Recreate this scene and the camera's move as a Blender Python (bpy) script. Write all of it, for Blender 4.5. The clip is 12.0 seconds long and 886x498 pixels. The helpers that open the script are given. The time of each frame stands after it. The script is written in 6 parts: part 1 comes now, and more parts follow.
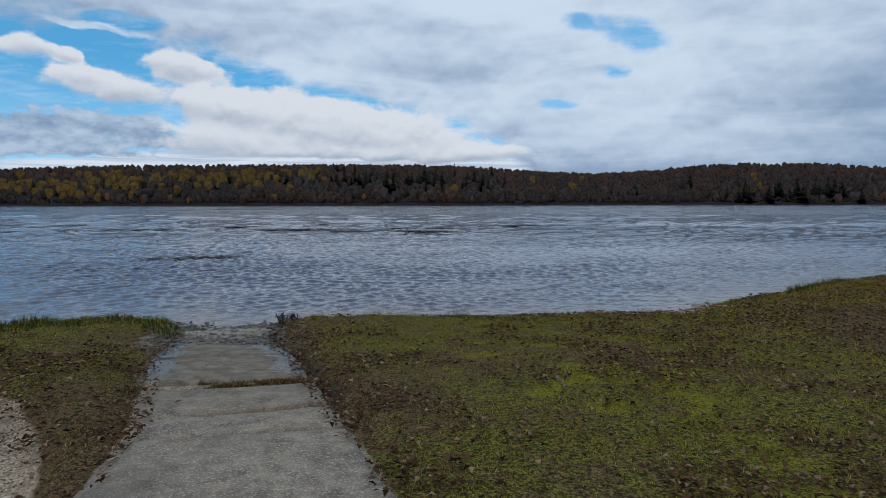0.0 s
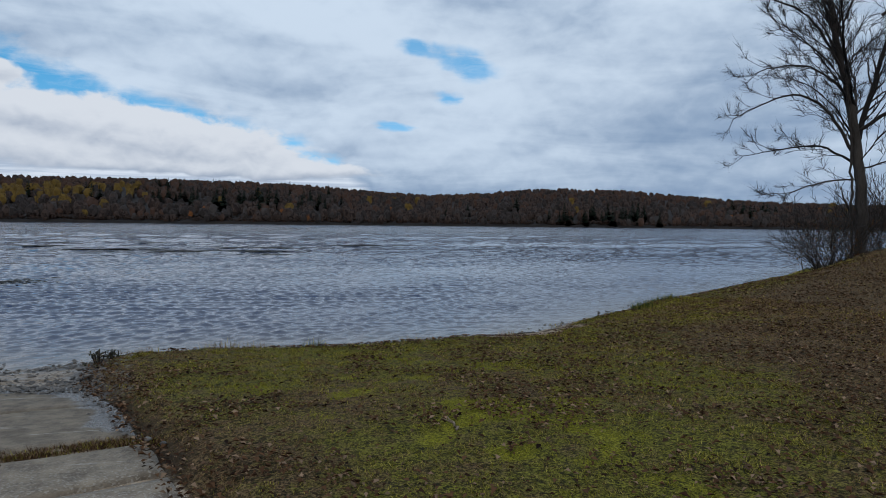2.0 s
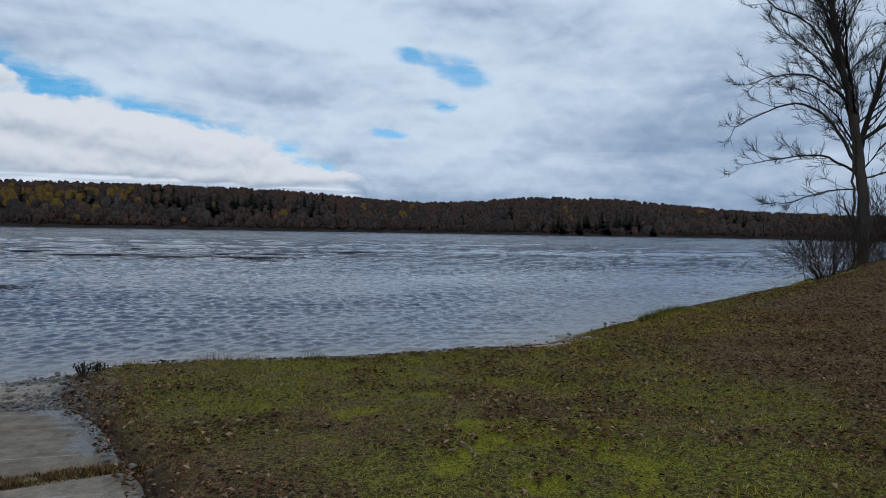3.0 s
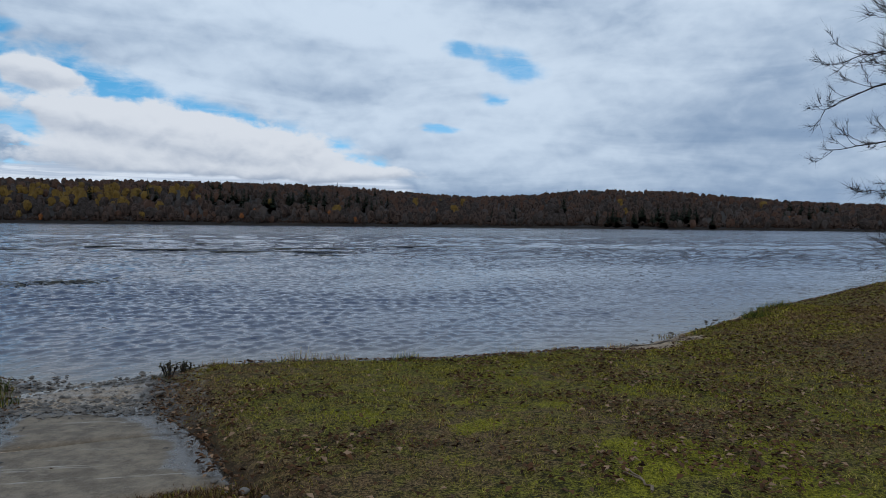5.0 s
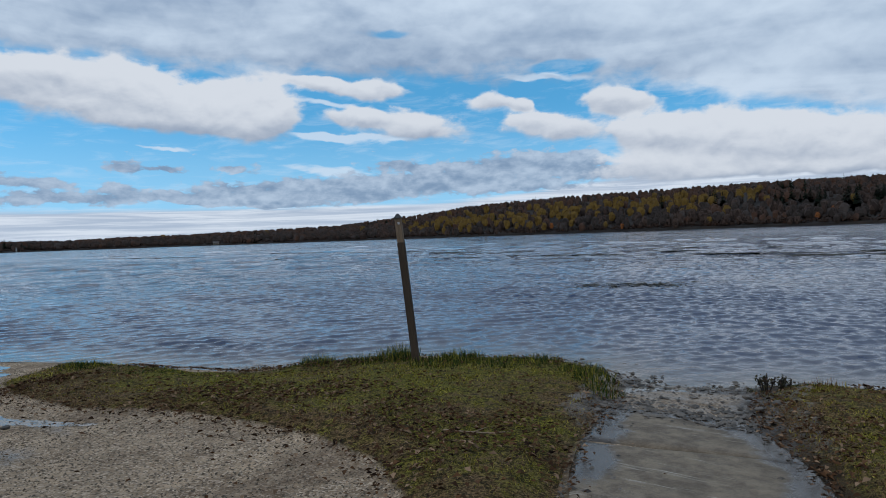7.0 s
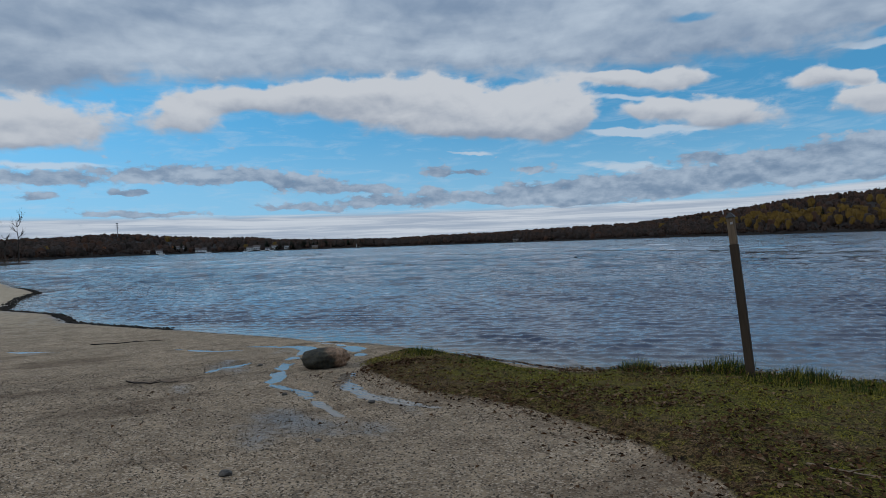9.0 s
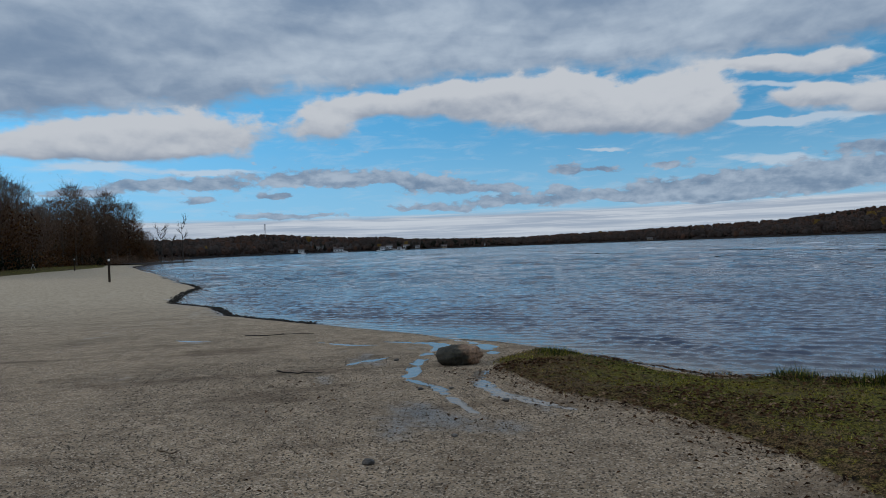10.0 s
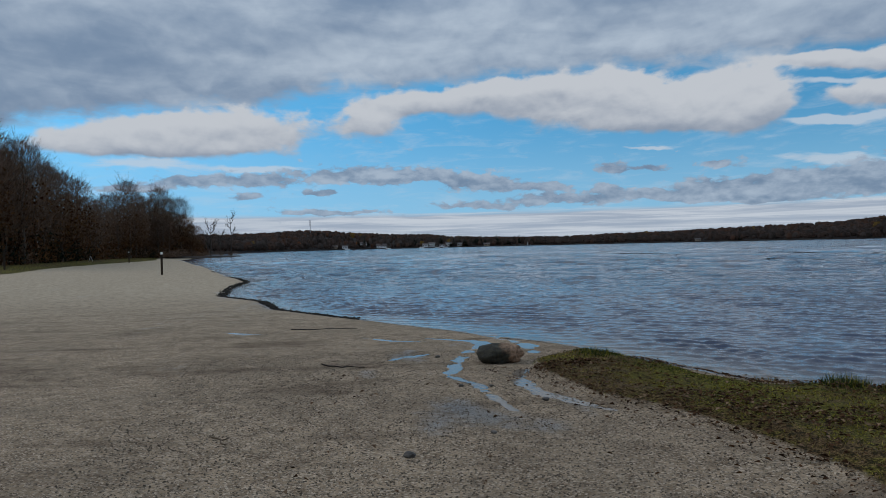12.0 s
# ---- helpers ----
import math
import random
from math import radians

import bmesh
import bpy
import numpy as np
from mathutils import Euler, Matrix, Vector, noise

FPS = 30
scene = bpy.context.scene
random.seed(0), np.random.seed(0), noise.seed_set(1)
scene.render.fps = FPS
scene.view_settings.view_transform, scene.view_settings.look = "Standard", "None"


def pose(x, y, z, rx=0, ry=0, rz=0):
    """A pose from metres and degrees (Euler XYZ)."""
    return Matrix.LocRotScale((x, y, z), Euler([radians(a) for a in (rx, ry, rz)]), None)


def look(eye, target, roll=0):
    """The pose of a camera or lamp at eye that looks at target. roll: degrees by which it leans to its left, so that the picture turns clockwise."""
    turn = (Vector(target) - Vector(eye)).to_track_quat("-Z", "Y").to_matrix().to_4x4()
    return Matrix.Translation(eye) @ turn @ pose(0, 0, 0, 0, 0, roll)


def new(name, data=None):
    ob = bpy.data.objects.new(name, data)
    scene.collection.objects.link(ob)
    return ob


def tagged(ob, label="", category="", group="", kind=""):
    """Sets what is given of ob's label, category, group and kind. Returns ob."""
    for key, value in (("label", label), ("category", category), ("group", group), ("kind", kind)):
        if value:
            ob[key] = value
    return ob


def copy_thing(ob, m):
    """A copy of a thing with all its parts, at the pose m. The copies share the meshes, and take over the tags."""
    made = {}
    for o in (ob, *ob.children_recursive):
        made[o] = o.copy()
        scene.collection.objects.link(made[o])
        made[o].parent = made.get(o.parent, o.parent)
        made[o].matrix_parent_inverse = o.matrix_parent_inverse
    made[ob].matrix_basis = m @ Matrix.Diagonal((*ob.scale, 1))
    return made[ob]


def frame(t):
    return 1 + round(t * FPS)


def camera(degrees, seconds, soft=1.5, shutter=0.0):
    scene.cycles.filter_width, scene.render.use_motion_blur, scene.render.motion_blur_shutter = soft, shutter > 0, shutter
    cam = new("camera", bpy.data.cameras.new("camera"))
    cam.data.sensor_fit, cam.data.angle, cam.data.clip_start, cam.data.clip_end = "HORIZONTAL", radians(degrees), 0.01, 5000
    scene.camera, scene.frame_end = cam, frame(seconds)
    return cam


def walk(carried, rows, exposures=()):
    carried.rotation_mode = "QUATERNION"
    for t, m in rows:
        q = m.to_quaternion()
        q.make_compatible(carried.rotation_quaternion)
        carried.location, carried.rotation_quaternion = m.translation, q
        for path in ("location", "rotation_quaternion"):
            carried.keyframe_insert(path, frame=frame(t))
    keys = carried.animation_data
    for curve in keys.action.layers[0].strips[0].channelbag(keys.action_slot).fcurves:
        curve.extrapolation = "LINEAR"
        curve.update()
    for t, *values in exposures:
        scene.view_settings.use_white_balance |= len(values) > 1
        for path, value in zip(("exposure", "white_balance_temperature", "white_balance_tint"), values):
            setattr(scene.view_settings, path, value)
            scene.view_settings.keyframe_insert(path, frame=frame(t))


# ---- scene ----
cam = camera(69.4, 12.0, soft=0.6)
PATH = [
    (0, (0.882, -0.195, 1.878), (0.874, 1.799, 1.735), -0.1),
    (0.5, (0.824, 0.059, 1.851), (0.938, 2.051, 1.714), 0.2),
    (1, (0.823, 0.265, 1.861), (1.064, 2.247, 1.747), 0.4),
    (1.5, (0.691, 0.416, 1.863), (1.13, 2.366, 1.781), 0.7),
    (2, (0.61, 0.624, 1.85), (1.104, 2.56, 1.771), 0.6),
    (2.5, (0.616, 0.858, 1.84), (1.108, 2.796, 1.786), 0.8),
    (4.3, (0.287, 1.632, 1.819), (0.866, 3.545, 1.755), 1.2),
    (4.5, (0.278, 1.716, 1.801), (0.804, 3.645, 1.734), 0.9),
    (5, (0.118, 1.945, 1.769), (0.475, 3.911, 1.694), 0.6),
    (5.5, (-0.052, 2.149, 1.759), (-0.044, 4.148, 1.689), 0.1),
    (6, (-0.114, 2.279, 1.768), (-0.729, 4.181, 1.713), -0.9),
    (6.5, (-0.172, 2.359, 1.758), (-1.122, 4.118, 1.704), -1.6),
    (7, (-0.225, 2.322, 1.748), (-1.444, 3.908, 1.707), -2.0),
    (7.5, (-0.258, 2.268, 1.769), (-1.718, 3.635, 1.742), -2.4),
    (9.3, (-0.547, 2.124, 1.809), (-2.391, 2.899, 1.791), -2.0),
    (9.5, (-0.568, 2.114, 1.809), (-2.447, 2.799, 1.792), -2.1),
    (10, (-0.541, 2.089, 1.797), (-2.472, 2.608, 1.791), -2.1),
    (10.5, (-0.524, 2.046, 1.782), (-2.487, 2.433, 1.783), -1.7),
    (11, (-0.497, 2.044, 1.791), (-2.465, 2.398, 1.792), -1.6),
    (11.5, (-0.478, 2.042, 1.789), (-2.448, 2.39, 1.791), -1.5),
    (12, (-0.438, 2.063, 1.81), (-2.399, 2.453, 1.801), -1.3),
]
walk(cam, [(t, look(eye, target, roll)) for t, eye, target, roll in PATH],
     exposures=[(0.0, 0.25, 6150, 10), (5.5, 0.25, 6150, 10), (7.5, 0.2, 6150, 10), (9.5, -0.12, 6250, 10), (12.0, -0.12, 6250, 10)])
# ---------------------------------------------------------------- light and sky
SUN_EL, SUN_AZ = 34.0, 150.0          # degrees; azimuth to the left from +y


def node(tree, kind, links=None, **values):
    n = tree.nodes.new(kind)
    for key, value in values.items():
        if key == "op":
            n.operation = value
        elif key == "dtype":
            n.data_type = value
        elif key == "interp":
            n.interpolation_type = value
        elif key == "vtype":
            n.vector_type = value
        elif key == "dims":
            n.noise_dimensions = value
        elif key == "attr":
            n.attribute_name = value
    for slot, source in (links or {}).items():
        if isinstance(source, bpy.types.NodeSocket):
            tree.links.new(source, n.inputs[slot])
        else:
            n.inputs[slot].default_value = source
    return n


def maths(tree, op, a, b=0.0, c=None):
    links = {0: a, 1: b}
    if c is not None:
        links[2] = c
    return node(tree, "ShaderNodeMath", links, op=op).outputs[0]


def ranged(tree, value, a, b, lo=0.0, hi=1.0, interp="SMOOTHSTEP"):
    return node(tree, "ShaderNodeMapRange", {0: value, 1: a, 2: b, 3: lo, 4: hi}, interp=interp).outputs[0]


def mixed(tree, fac, a, b):
    n = node(tree, "ShaderNodeMix", dtype="RGBA")
    for slot, source in ((0, fac), (6, a), (7, b)):
        if isinstance(source, bpy.types.NodeSocket):
            tree.links.new(source, n.inputs[slot])
        else:
            n.inputs[slot].default_value = source if slot == 0 else (*source[:3], 1)
    return n.outputs[2]


def mixed_times(tree, colour, tint):
    return node(tree, "ShaderNodeVectorMath", {0: colour, 1: tint}, op="MULTIPLY").outputs[0]


def noised(tree, vector, scale, detail=6.0, rough=0.55, distort=0.0):
    return node(tree, "ShaderNodeTexNoise", {"Vector": vector, "Scale": scale, "Detail": detail, "Roughness": rough, "Distortion": distort})


# clouds as azimuth, elevation, half width, half height, tilt, in degrees
CUMULUS = [
    (106.2, 8.9, 4.2, 1.23, -3), (101.7, 9.5, 4.7, 1.54, -3), (95.9, 10.0, 5.3, 1.78, -2), (101.7, 8.3, 8.1, 0.82, -2), (80.7, 12.4, 4.8, 1.16, 1), (85.2, 10.8, 2.6, 1.45, 0),
    (71.1, 12.0, 5.5, 2.01, 3), (73.9, 13.0, 2.5, 1.15, 2), (68.4, 13.0, 2.4, 1.22, 4), (63.6, 12.5, 2.5, 2.13, 5), (59.5, 11.2, 5.4, 2.2, 5), (60.2, 9.7, 5.9, 1.11, 4),
    (52.6, 11.0, 2.5, 2.44, 7), (55.5, 10.3, 3.9, 1.61, 6), (48.0, 13.3, 2.3, 0.49, 9), (44.4, 13.2, 1.1, 0.55, 10), (44.7, 10.6, 1.8, 0.97, 8),
]
CUMULUS_NORTH = [
    (47.9, 13.4, 1.9, 0.61, 0), (43.0, 12.7, 2.4, 0.95, 1), (39.4, 9.4, 4.3, 1.37, 2), (44.4, 10.4, 2.2, 0.77, 1), (32.9, 11.4, 1.8, 0.86, 3), (30.0, 11.1, 0.9, 0.57, 3),
    (26.9, 8.8, 3.9, 1.44, 4), (29.3, 9.7, 1.8, 0.68, 3), (22.3, 10.9, 2.4, 0.93, 5), (21.1, 10.4, 2.0, 1.06, -4), (15.1, 7.7, 5.8, 1.87, -2), (18.7, 8.0, 2.7, 1.28, -3),
    (10.3, 6.6, 6.8, 1.83, -1), (4.4, 5.7, 5.5, 1.57, 0), (16.5, 5.0, 6.9, 1.14, -1),
    (-2.0, 4.3, 6.0, 0.9, 0), (9.0, 4.2, 9.0, 0.7, 0),
]
GREY = [
    (100.5, 5.6, 3.1, 0.61, -1), (95.1, 5.9, 2.6, 0.77, 0), (95.5, 4.5, 1.4, 0.48, 0), (87.3, 6.2, 4.4, 0.84, 0), (89.8, 4.9, 1.5, 0.3, 0), (80.8, 6.1, 3.5, 0.75, 1),
    (76.3, 5.5, 2.5, 1.0, 2), (72.8, 5.2, 1.8, 0.6, 2), (69.1, 5.0, 1.9, 0.54, 2), (88.4, 3.2, 4.4, 0.35, 1), (75.3, 3.5, 3.8, 0.4, 2), (67.9, 3.8, 4.9, 0.64, 2),
    (64.2, 4.7, 1.2, 0.53, 3), (64.0, 6.2, 1.4, 0.53, 3), (60.7, 6.1, 1.6, 0.38, 3), (55.2, 6.2, 1.6, 0.41, 4), (104.7, 5.1, 2.5, 0.36, -1),
]
GREY_NORTH = [
    (56.3, 4.4, 2.6, 0.74, 3), (59.4, 3.8, 4.1, 0.57, 3), (51.3, 3.9, 4.4, 0.76, 3), (46.4, 4.0, 3.6, 0.85, 4), (52.9, 3.2, 5.7, 0.41, 3), (47.6, 4.4, 5.4, 0.79, 1),
    (43.6, 4.0, 5.0, 0.75, 2), (38.5, 4.9, 7.5, 0.85, 2), (31.5, 4.1, 6.5, 0.7, 2), (33.0, 5.8, 5.0, 0.89, 2), (27.2, 6.2, 3.9, 0.98, 3), (23.7, 4.8, 4.3, 0.68, 3),
    (40.5, 6.2, 2.3, 0.45, 2),
]
STREAKS = [
    (103.4, 7.3, 3.8, 0.41, -2), (95.0, 7.0, 4.2, 0.33, -1), (47.1, 6.1, 4.0, 0.38, 5), (60.7, 7.9, 2.1, 0.14, 4), (47.4, 8.8, 3.0, 0.29, 7), (47.7, 11.9, 3.4, 0.29, 8),
    (44.4, 8.8, 5.4, 0.34, 1), (28.2, 13.4, 4.9, 0.33, 4),
]
GAPS = [
    (-12.2, 15.1, 2.0, 0.79, 3), (-16.5, 13.8, 2.4, 1.32, 4), (-14.7, 11.0, 1.3, 0.64, 3), (-9.7, 8.6, 1.5, 0.38, 2), (25.8, 14.1, 2.4, 0.58, -6), (42.1, 17.4, 2.2, 0.36, 1),
    (27.2, 14.1, 2.2, 0.42, 4),
]
# where the closed deck ends above the clear band: azimuth, elevation
DECK_EDGE = [(-40, -12), (-12, -6), (-8, 2.5), (-4, 5.6), (-0.6, 7.2), (4.4, 8.2), (11.7, 9.8), (18.6, 11.8), (25, 13.4), (36, 13.9), (51, 14.0), (60, 14.4), (68, 14.6), (87.6, 14.0), (92.5, 12.6), (96.3, 12.0), (105.8, 10.9), (113.2, 9.8), (125, 8.0), (150, -4)]


def profile(tree, value, points):
    """A smooth line through (value, height) points."""
    lo, hi = points[0][0], points[-1][0]
    ramp = tree.nodes.new("ShaderNodeValToRGB").color_ramp
    ramp.interpolation = "B_SPLINE"
    while len(ramp.elements) < len(points):
        ramp.elements.new(0.5)
    for i, (v, h) in enumerate(points):
        ramp.elements[i].position = i / len(points)
    for i in range(len(points) - 1, -1, -1):
        v, h = points[i]
        ramp.elements[i].position = (v - lo) / (hi - lo)
        k = (h + 20) / 60
        ramp.elements[i].color = (k, k, k, 1)
    n = tree.nodes[-1]
    tree.links.new(ranged(tree, value, lo, hi, 0.0, 1.0, "LINEAR"), n.inputs[0])
    return maths(tree, "MULTIPLY_ADD", n.outputs[0], 60.0, -20.0)


def make_world():
    world = bpy.data.worlds.new("sky")
    scene.world = world
    world.use_nodes = True
    w = world.node_tree
    w.nodes.clear()
    way = node(w, "ShaderNodeTexCoord").outputs["Generated"]
    xyz = node(w, "ShaderNodeSeparateXYZ", {0: way}).outputs
    az = maths(w, "MULTIPLY", maths(w, "ARCTAN2", maths(w, "MULTIPLY", xyz[0], -1.0), xyz[1]), 57.2958)
    el = maths(w, "MULTIPLY", maths(w, "ARCSINE", xyz[2]), 57.2958)
    flat = node(w, "ShaderNodeCombineXYZ", {0: az, 1: el, 2: 0.0}).outputs[0]

    def field(ax, ey, z=0.0, lift=0.0, power=1.0):
        """Angles scaled for noise, flatter towards the horizon."""
        up = maths(w, "ADD", el, lift) if lift else el
        if power != 1.0:
            up = maths(w, "POWER", maths(w, "MAXIMUM", maths(w, "ADD", up, 2.0), 0.5), power)
        return node(w, "ShaderNodeCombineXYZ", {0: maths(w, "MULTIPLY", az, ax), 1: maths(w, "MULTIPLY", up, ey), 2: z}).outputs[0]

    def centred(value, gain):
        return maths(w, "MULTIPLY", maths(w, "SUBTRACT", value, 0.5), gain)

    # billows: rounded heads, the same a little higher for their lit side, broad rolls, and wisps
    billow = noised(w, field(0.36, 0.56, 1.7), 1.0, 5.0, 0.50, 0.25).outputs[0]
    above = noised(w, field(0.36, 0.56, 1.7, 0.7), 1.0, 4.0, 0.48, 0.25).outputs[0]
    rolls = noised(w, field(0.055, 1.05, 3.1, 0.0, 0.62), 1.0, 5.0, 0.55, 0.6).outputs[0]
    broad = noised(w, field(0.05, 0.45, 8.6, 0.0, 0.7), 1.0, 3.0, 0.5, 0.3).outputs[0]
    wisps = noised(w, field(0.24, 2.4, 5.2, 0.0, 0.8), 1.0, 6.0, 0.62, 0.5).outputs[0]
    crumbs = noised(w, field(1.0, 2.0, 2.2), 1.0, 4.0, 0.55, 0.2).outputs[0]
    push = noised(w, field(0.30, 0.45, 6.0), 1.0, 3.0, 0.5, 0.0).outputs["Color"]
    push = node(w, "ShaderNodeVectorMath", {0: push, 1: (0.5, 0.5, 0.5)}, op="SUBTRACT").outputs[0]
    push = node(w, "ShaderNodeVectorMath", {0: push, 1: (3.2, 1.3, 0.0)}, op="MULTIPLY").outputs[0]
    swayed = node(w, "ShaderNodeVectorMath", {0: flat, 1: push}, op="ADD").outputs[0]

    def heap(rows, after, grow=1.0, base=-1.7, shaded=False):
        """Rounded clouds melting into one another, with flatter bases; and how far up each point lies in its cloud."""
        total, here = (0.0, 0.0, 0.0), after
        for i, (a, e, wide, tall, tilt) in enumerate(rows):
            if i and i % 7 == 0:             # worked out in turn, a few clouds at a time
                last = total if shaded else node(w, "ShaderNodeCombineXYZ", {0: total}).outputs[0]
                here = node(w, "ShaderNodeVectorMath", {0: last, 1: (1e-7, 1e-7, 0.0), 2: here}, op="MULTIPLY_ADD").outputs[0]
            m = node(w, "ShaderNodeMapping", {"Vector": here, "Location": (a, e, 0), "Rotation": (0, 0, radians(tilt)), "Scale": (wide * grow, tall * grow, 1)}, vtype="TEXTURE").outputs[0]
            flip = node(w, "ShaderNodeVectorMath", {0: m, 1: (-1.0, base, 0.0)}, op="MULTIPLY").outputs[0]
            flip = node(w, "ShaderNodeVectorMath", {0: m, 1: flip}, op="MAXIMUM").outputs[0]
            b = maths(w, "POWER", 0.42, node(w, "ShaderNodeVectorMath", {0: flip, 1: flip}, op="DOT_PRODUCT").outputs["Value"])
            if shaded:
                m = node(w, "ShaderNodeVectorMath", {0: m, 1: (0.0, 1.0, 0.0), 2: (1.0, 0.0, 0.0)}, op="MULTIPLY_ADD").outputs[0]
                part_of = node(w, "ShaderNodeVectorMath", {0: m, 3: b}, op="SCALE").outputs[0]
                total = node(w, "ShaderNodeVectorMath", {0: part_of, 1: total}, op="ADD").outputs[0]
            else:
                total = maths(w, "ADD", b, total if total != (0.0, 0.0, 0.0) else 0.0)
        return total, here

    total, turn = heap(CUMULUS + CUMULUS_NORTH, swayed, shaded=True)
    puffs, high = node(w, "ShaderNodeSeparateXYZ", {0: total}).outputs[:2]
    grey, turn = heap(GREY + GREY_NORTH, turn, 0.98)
    streaks, turn = heap(STREAKS, turn, 1.0, -1.0)
    gaps, turn = heap(GAPS, turn, 1.1, -1.0)
    high = maths(w, "DIVIDE", high, maths(w, "ADD", puffs, 0.15))
    lumps = maths(w, "ADD", centred(billow, 1.0), centred(crumbs, 0.32))
    # crisp heads, ragged soft bases
    soft = ranged(w, high, -0.7, 0.5, 0.42, 0.20)
    body = maths(w, "SUBTRACT", maths(w, "ADD", maths(w, "MINIMUM", puffs, 1.0), lumps), 0.40)
    heaped = node(w, "ShaderNodeMapRange", {0: body, 1: maths(w, "MULTIPLY", soft, -0.6), 2: soft, 3: 0.0, 4: 1.0}, interp="SMOOTHSTEP").outputs[0]
    # the closed deck
    reach = maths(w, "SUBTRACT", el, profile(w, az, DECK_EDGE))
    reach = maths(w, "ADD", reach, maths(w, "ADD", centred(billow, 3.4), centred(wisps, 1.2)))
    hole = maths(w, "MULTIPLY", gaps, maths(w, "ADD", 0.80, maths(w, "ADD", centred(billow, 1.4), centred(wisps, 0.8))))
    deck = maths(w, "SUBTRACT", ranged(w, reach, -0.8, 1.1), ranged(w, hole, 0.25, 0.75, 0.0, 0.85))
    deck = maths(w, "MAXIMUM", deck, 0.0)
    # brightness: rolls and billows in the deck, lit heads over grey bases in the heaps
    roll = maths(w, "ADD", centred(rolls, 1.7), maths(w, "ADD", centred(broad, 2.2), centred(billow, 0.5)))
    roll = maths(w, "ADD", roll, maths(w, "MULTIPLY", maths(w, "SUBTRACT", billow, above), 0.45))
    roll = maths(w, "ADD", roll, maths(w, "ADD", profile(w, az, [(-60, -0.06), (-25, 0.06), (0, 0.24), (25, 0.06), (45, -0.08), (70, -0.18), (100, -0.36), (130, -0.45)]), ranged(w, el, 1.0, 7.0, -0.55, 0.0)))
    rim = ranged(w, reach, 2.6, 0.2, 0.0, 0.16)
    roll = maths(w, "SUBTRACT", roll, rim)
    shade = maths(w, "ADD", maths(w, "MULTIPLY", high, 1.0), maths(w, "MULTIPLY", maths(w, "SUBTRACT", billow, above), 1.1))
    shade = maths(w, "ADD", shade, maths(w, "ADD", 0.05, centred(wisps, 0.25)))
    dark, light = (0.195, 0.272, 0.385), (0.512, 0.588, 0.668)
    brighter = ranged(w, el, 15.0, 60.0, 1.0, 1.75)
    cloud = mixed_times(w, mixed(w, ranged(w, roll, -0.85, 0.75), dark, light), node(w, "ShaderNodeCombineXYZ", {0: brighter, 1: brighter, 2: brighter}).outputs[0])
    heap_colour = mixed(w, ranged(w, shade, -0.75, 0.55), (0.27, 0.32, 0.40), (0.58, 0.602, 0.63))
    sky = w.nodes.new("ShaderNodeTexSky")
    sky.sky_type, sky.sun_disc = "NISHITA", False
    sky.sun_elevation, sky.sun_rotation = radians(SUN_EL), radians(-SUN_AZ)
    lifted = node(w, "ShaderNodeVectorMath", {0: node(w, "ShaderNodeVectorMath", {0: way, 1: (0.0, 0.0, 0.42)}, op="ADD").outputs[0]}, op="NORMALIZE").outputs[0]
    w.links.new(lifted, sky.inputs["Vector"])
    sky.ozone_density, sky.dust_density, sky.air_density = 2.5, 0.3, 1.0
    blue = mixed_times(w, sky.outputs[0], (0.0972, 0.2052, 0.198))
    blue = mixed(w, ranged(w, el, 12.0, 1.5, 0.0, 0.6), blue, (0.38, 0.62, 0.76))
    # thin veils, streaks, and the low bands of white and grey above the horizon
    veil = maths(w, "MULTIPLY", ranged(w, wisps, 0.46, 0.72, 0.0, 0.28), ranged(w, el, 20.0, 6.0, 0.6, 1.0))
    colour = mixed(w, veil, blue, (0.56, 0.64, 0.72))
    colour = mixed(w, ranged(w, maths(w, "ADD", streaks, centred(wisps, 1.0)), 0.30, 0.85, 0.0, 0.72), colour, (0.58, 0.64, 0.70))
    bands = noised(w, field(0.085, 2.3, 4.0), 1.0, 6.0, 0.62, 0.5).outputs[0]
    low = maths(w, "SUBTRACT", el, ranged(w, az, 40.0, 14.0, 0.0, 2.0))
    low = maths(w, "ADD", ranged(w, low, 3.6, 2.2, 0.0, 1.0), centred(bands, 0.8))
    colour = mixed(w, ranged(w, low, 0.25, 0.75, 0.0, 0.96), colour, mixed(w, ranged(w, bands, 0.36, 0.64), (0.37, 0.425, 0.51), (0.60, 0.635, 0.68)))
    fleck = ranged(w, maths(w, "ADD", maths(w, "MINIMUM", grey, 1.0), maths(w, "ADD", centred(billow, 0.8), centred(crumbs, 1.5))), 0.26, 0.66, 0.0, 0.94)
    tops = maths(w, "ADD", maths(w, "MULTIPLY", maths(w, "SUBTRACT", billow, above), 1.6), maths(w, "ADD", centred(wisps, 0.5), centred(crumbs, 0.9)))
    colour = mixed(w, fleck, colour, mixed(w, ranged(w, tops, -0.5, 0.55), (0.18, 0.250, 0.355), (0.42, 0.495, 0.585)))
    colour = mixed(w, deck, colour, cloud)
    colour = mixed(w, heaped, colour, heap_colour)
    out = w.nodes.new("ShaderNodeOutputWorld")
    w.links.new(node(w, "ShaderNodeBackground", {0: colour, 1: 1.0}).outputs[0], out.inputs[0])


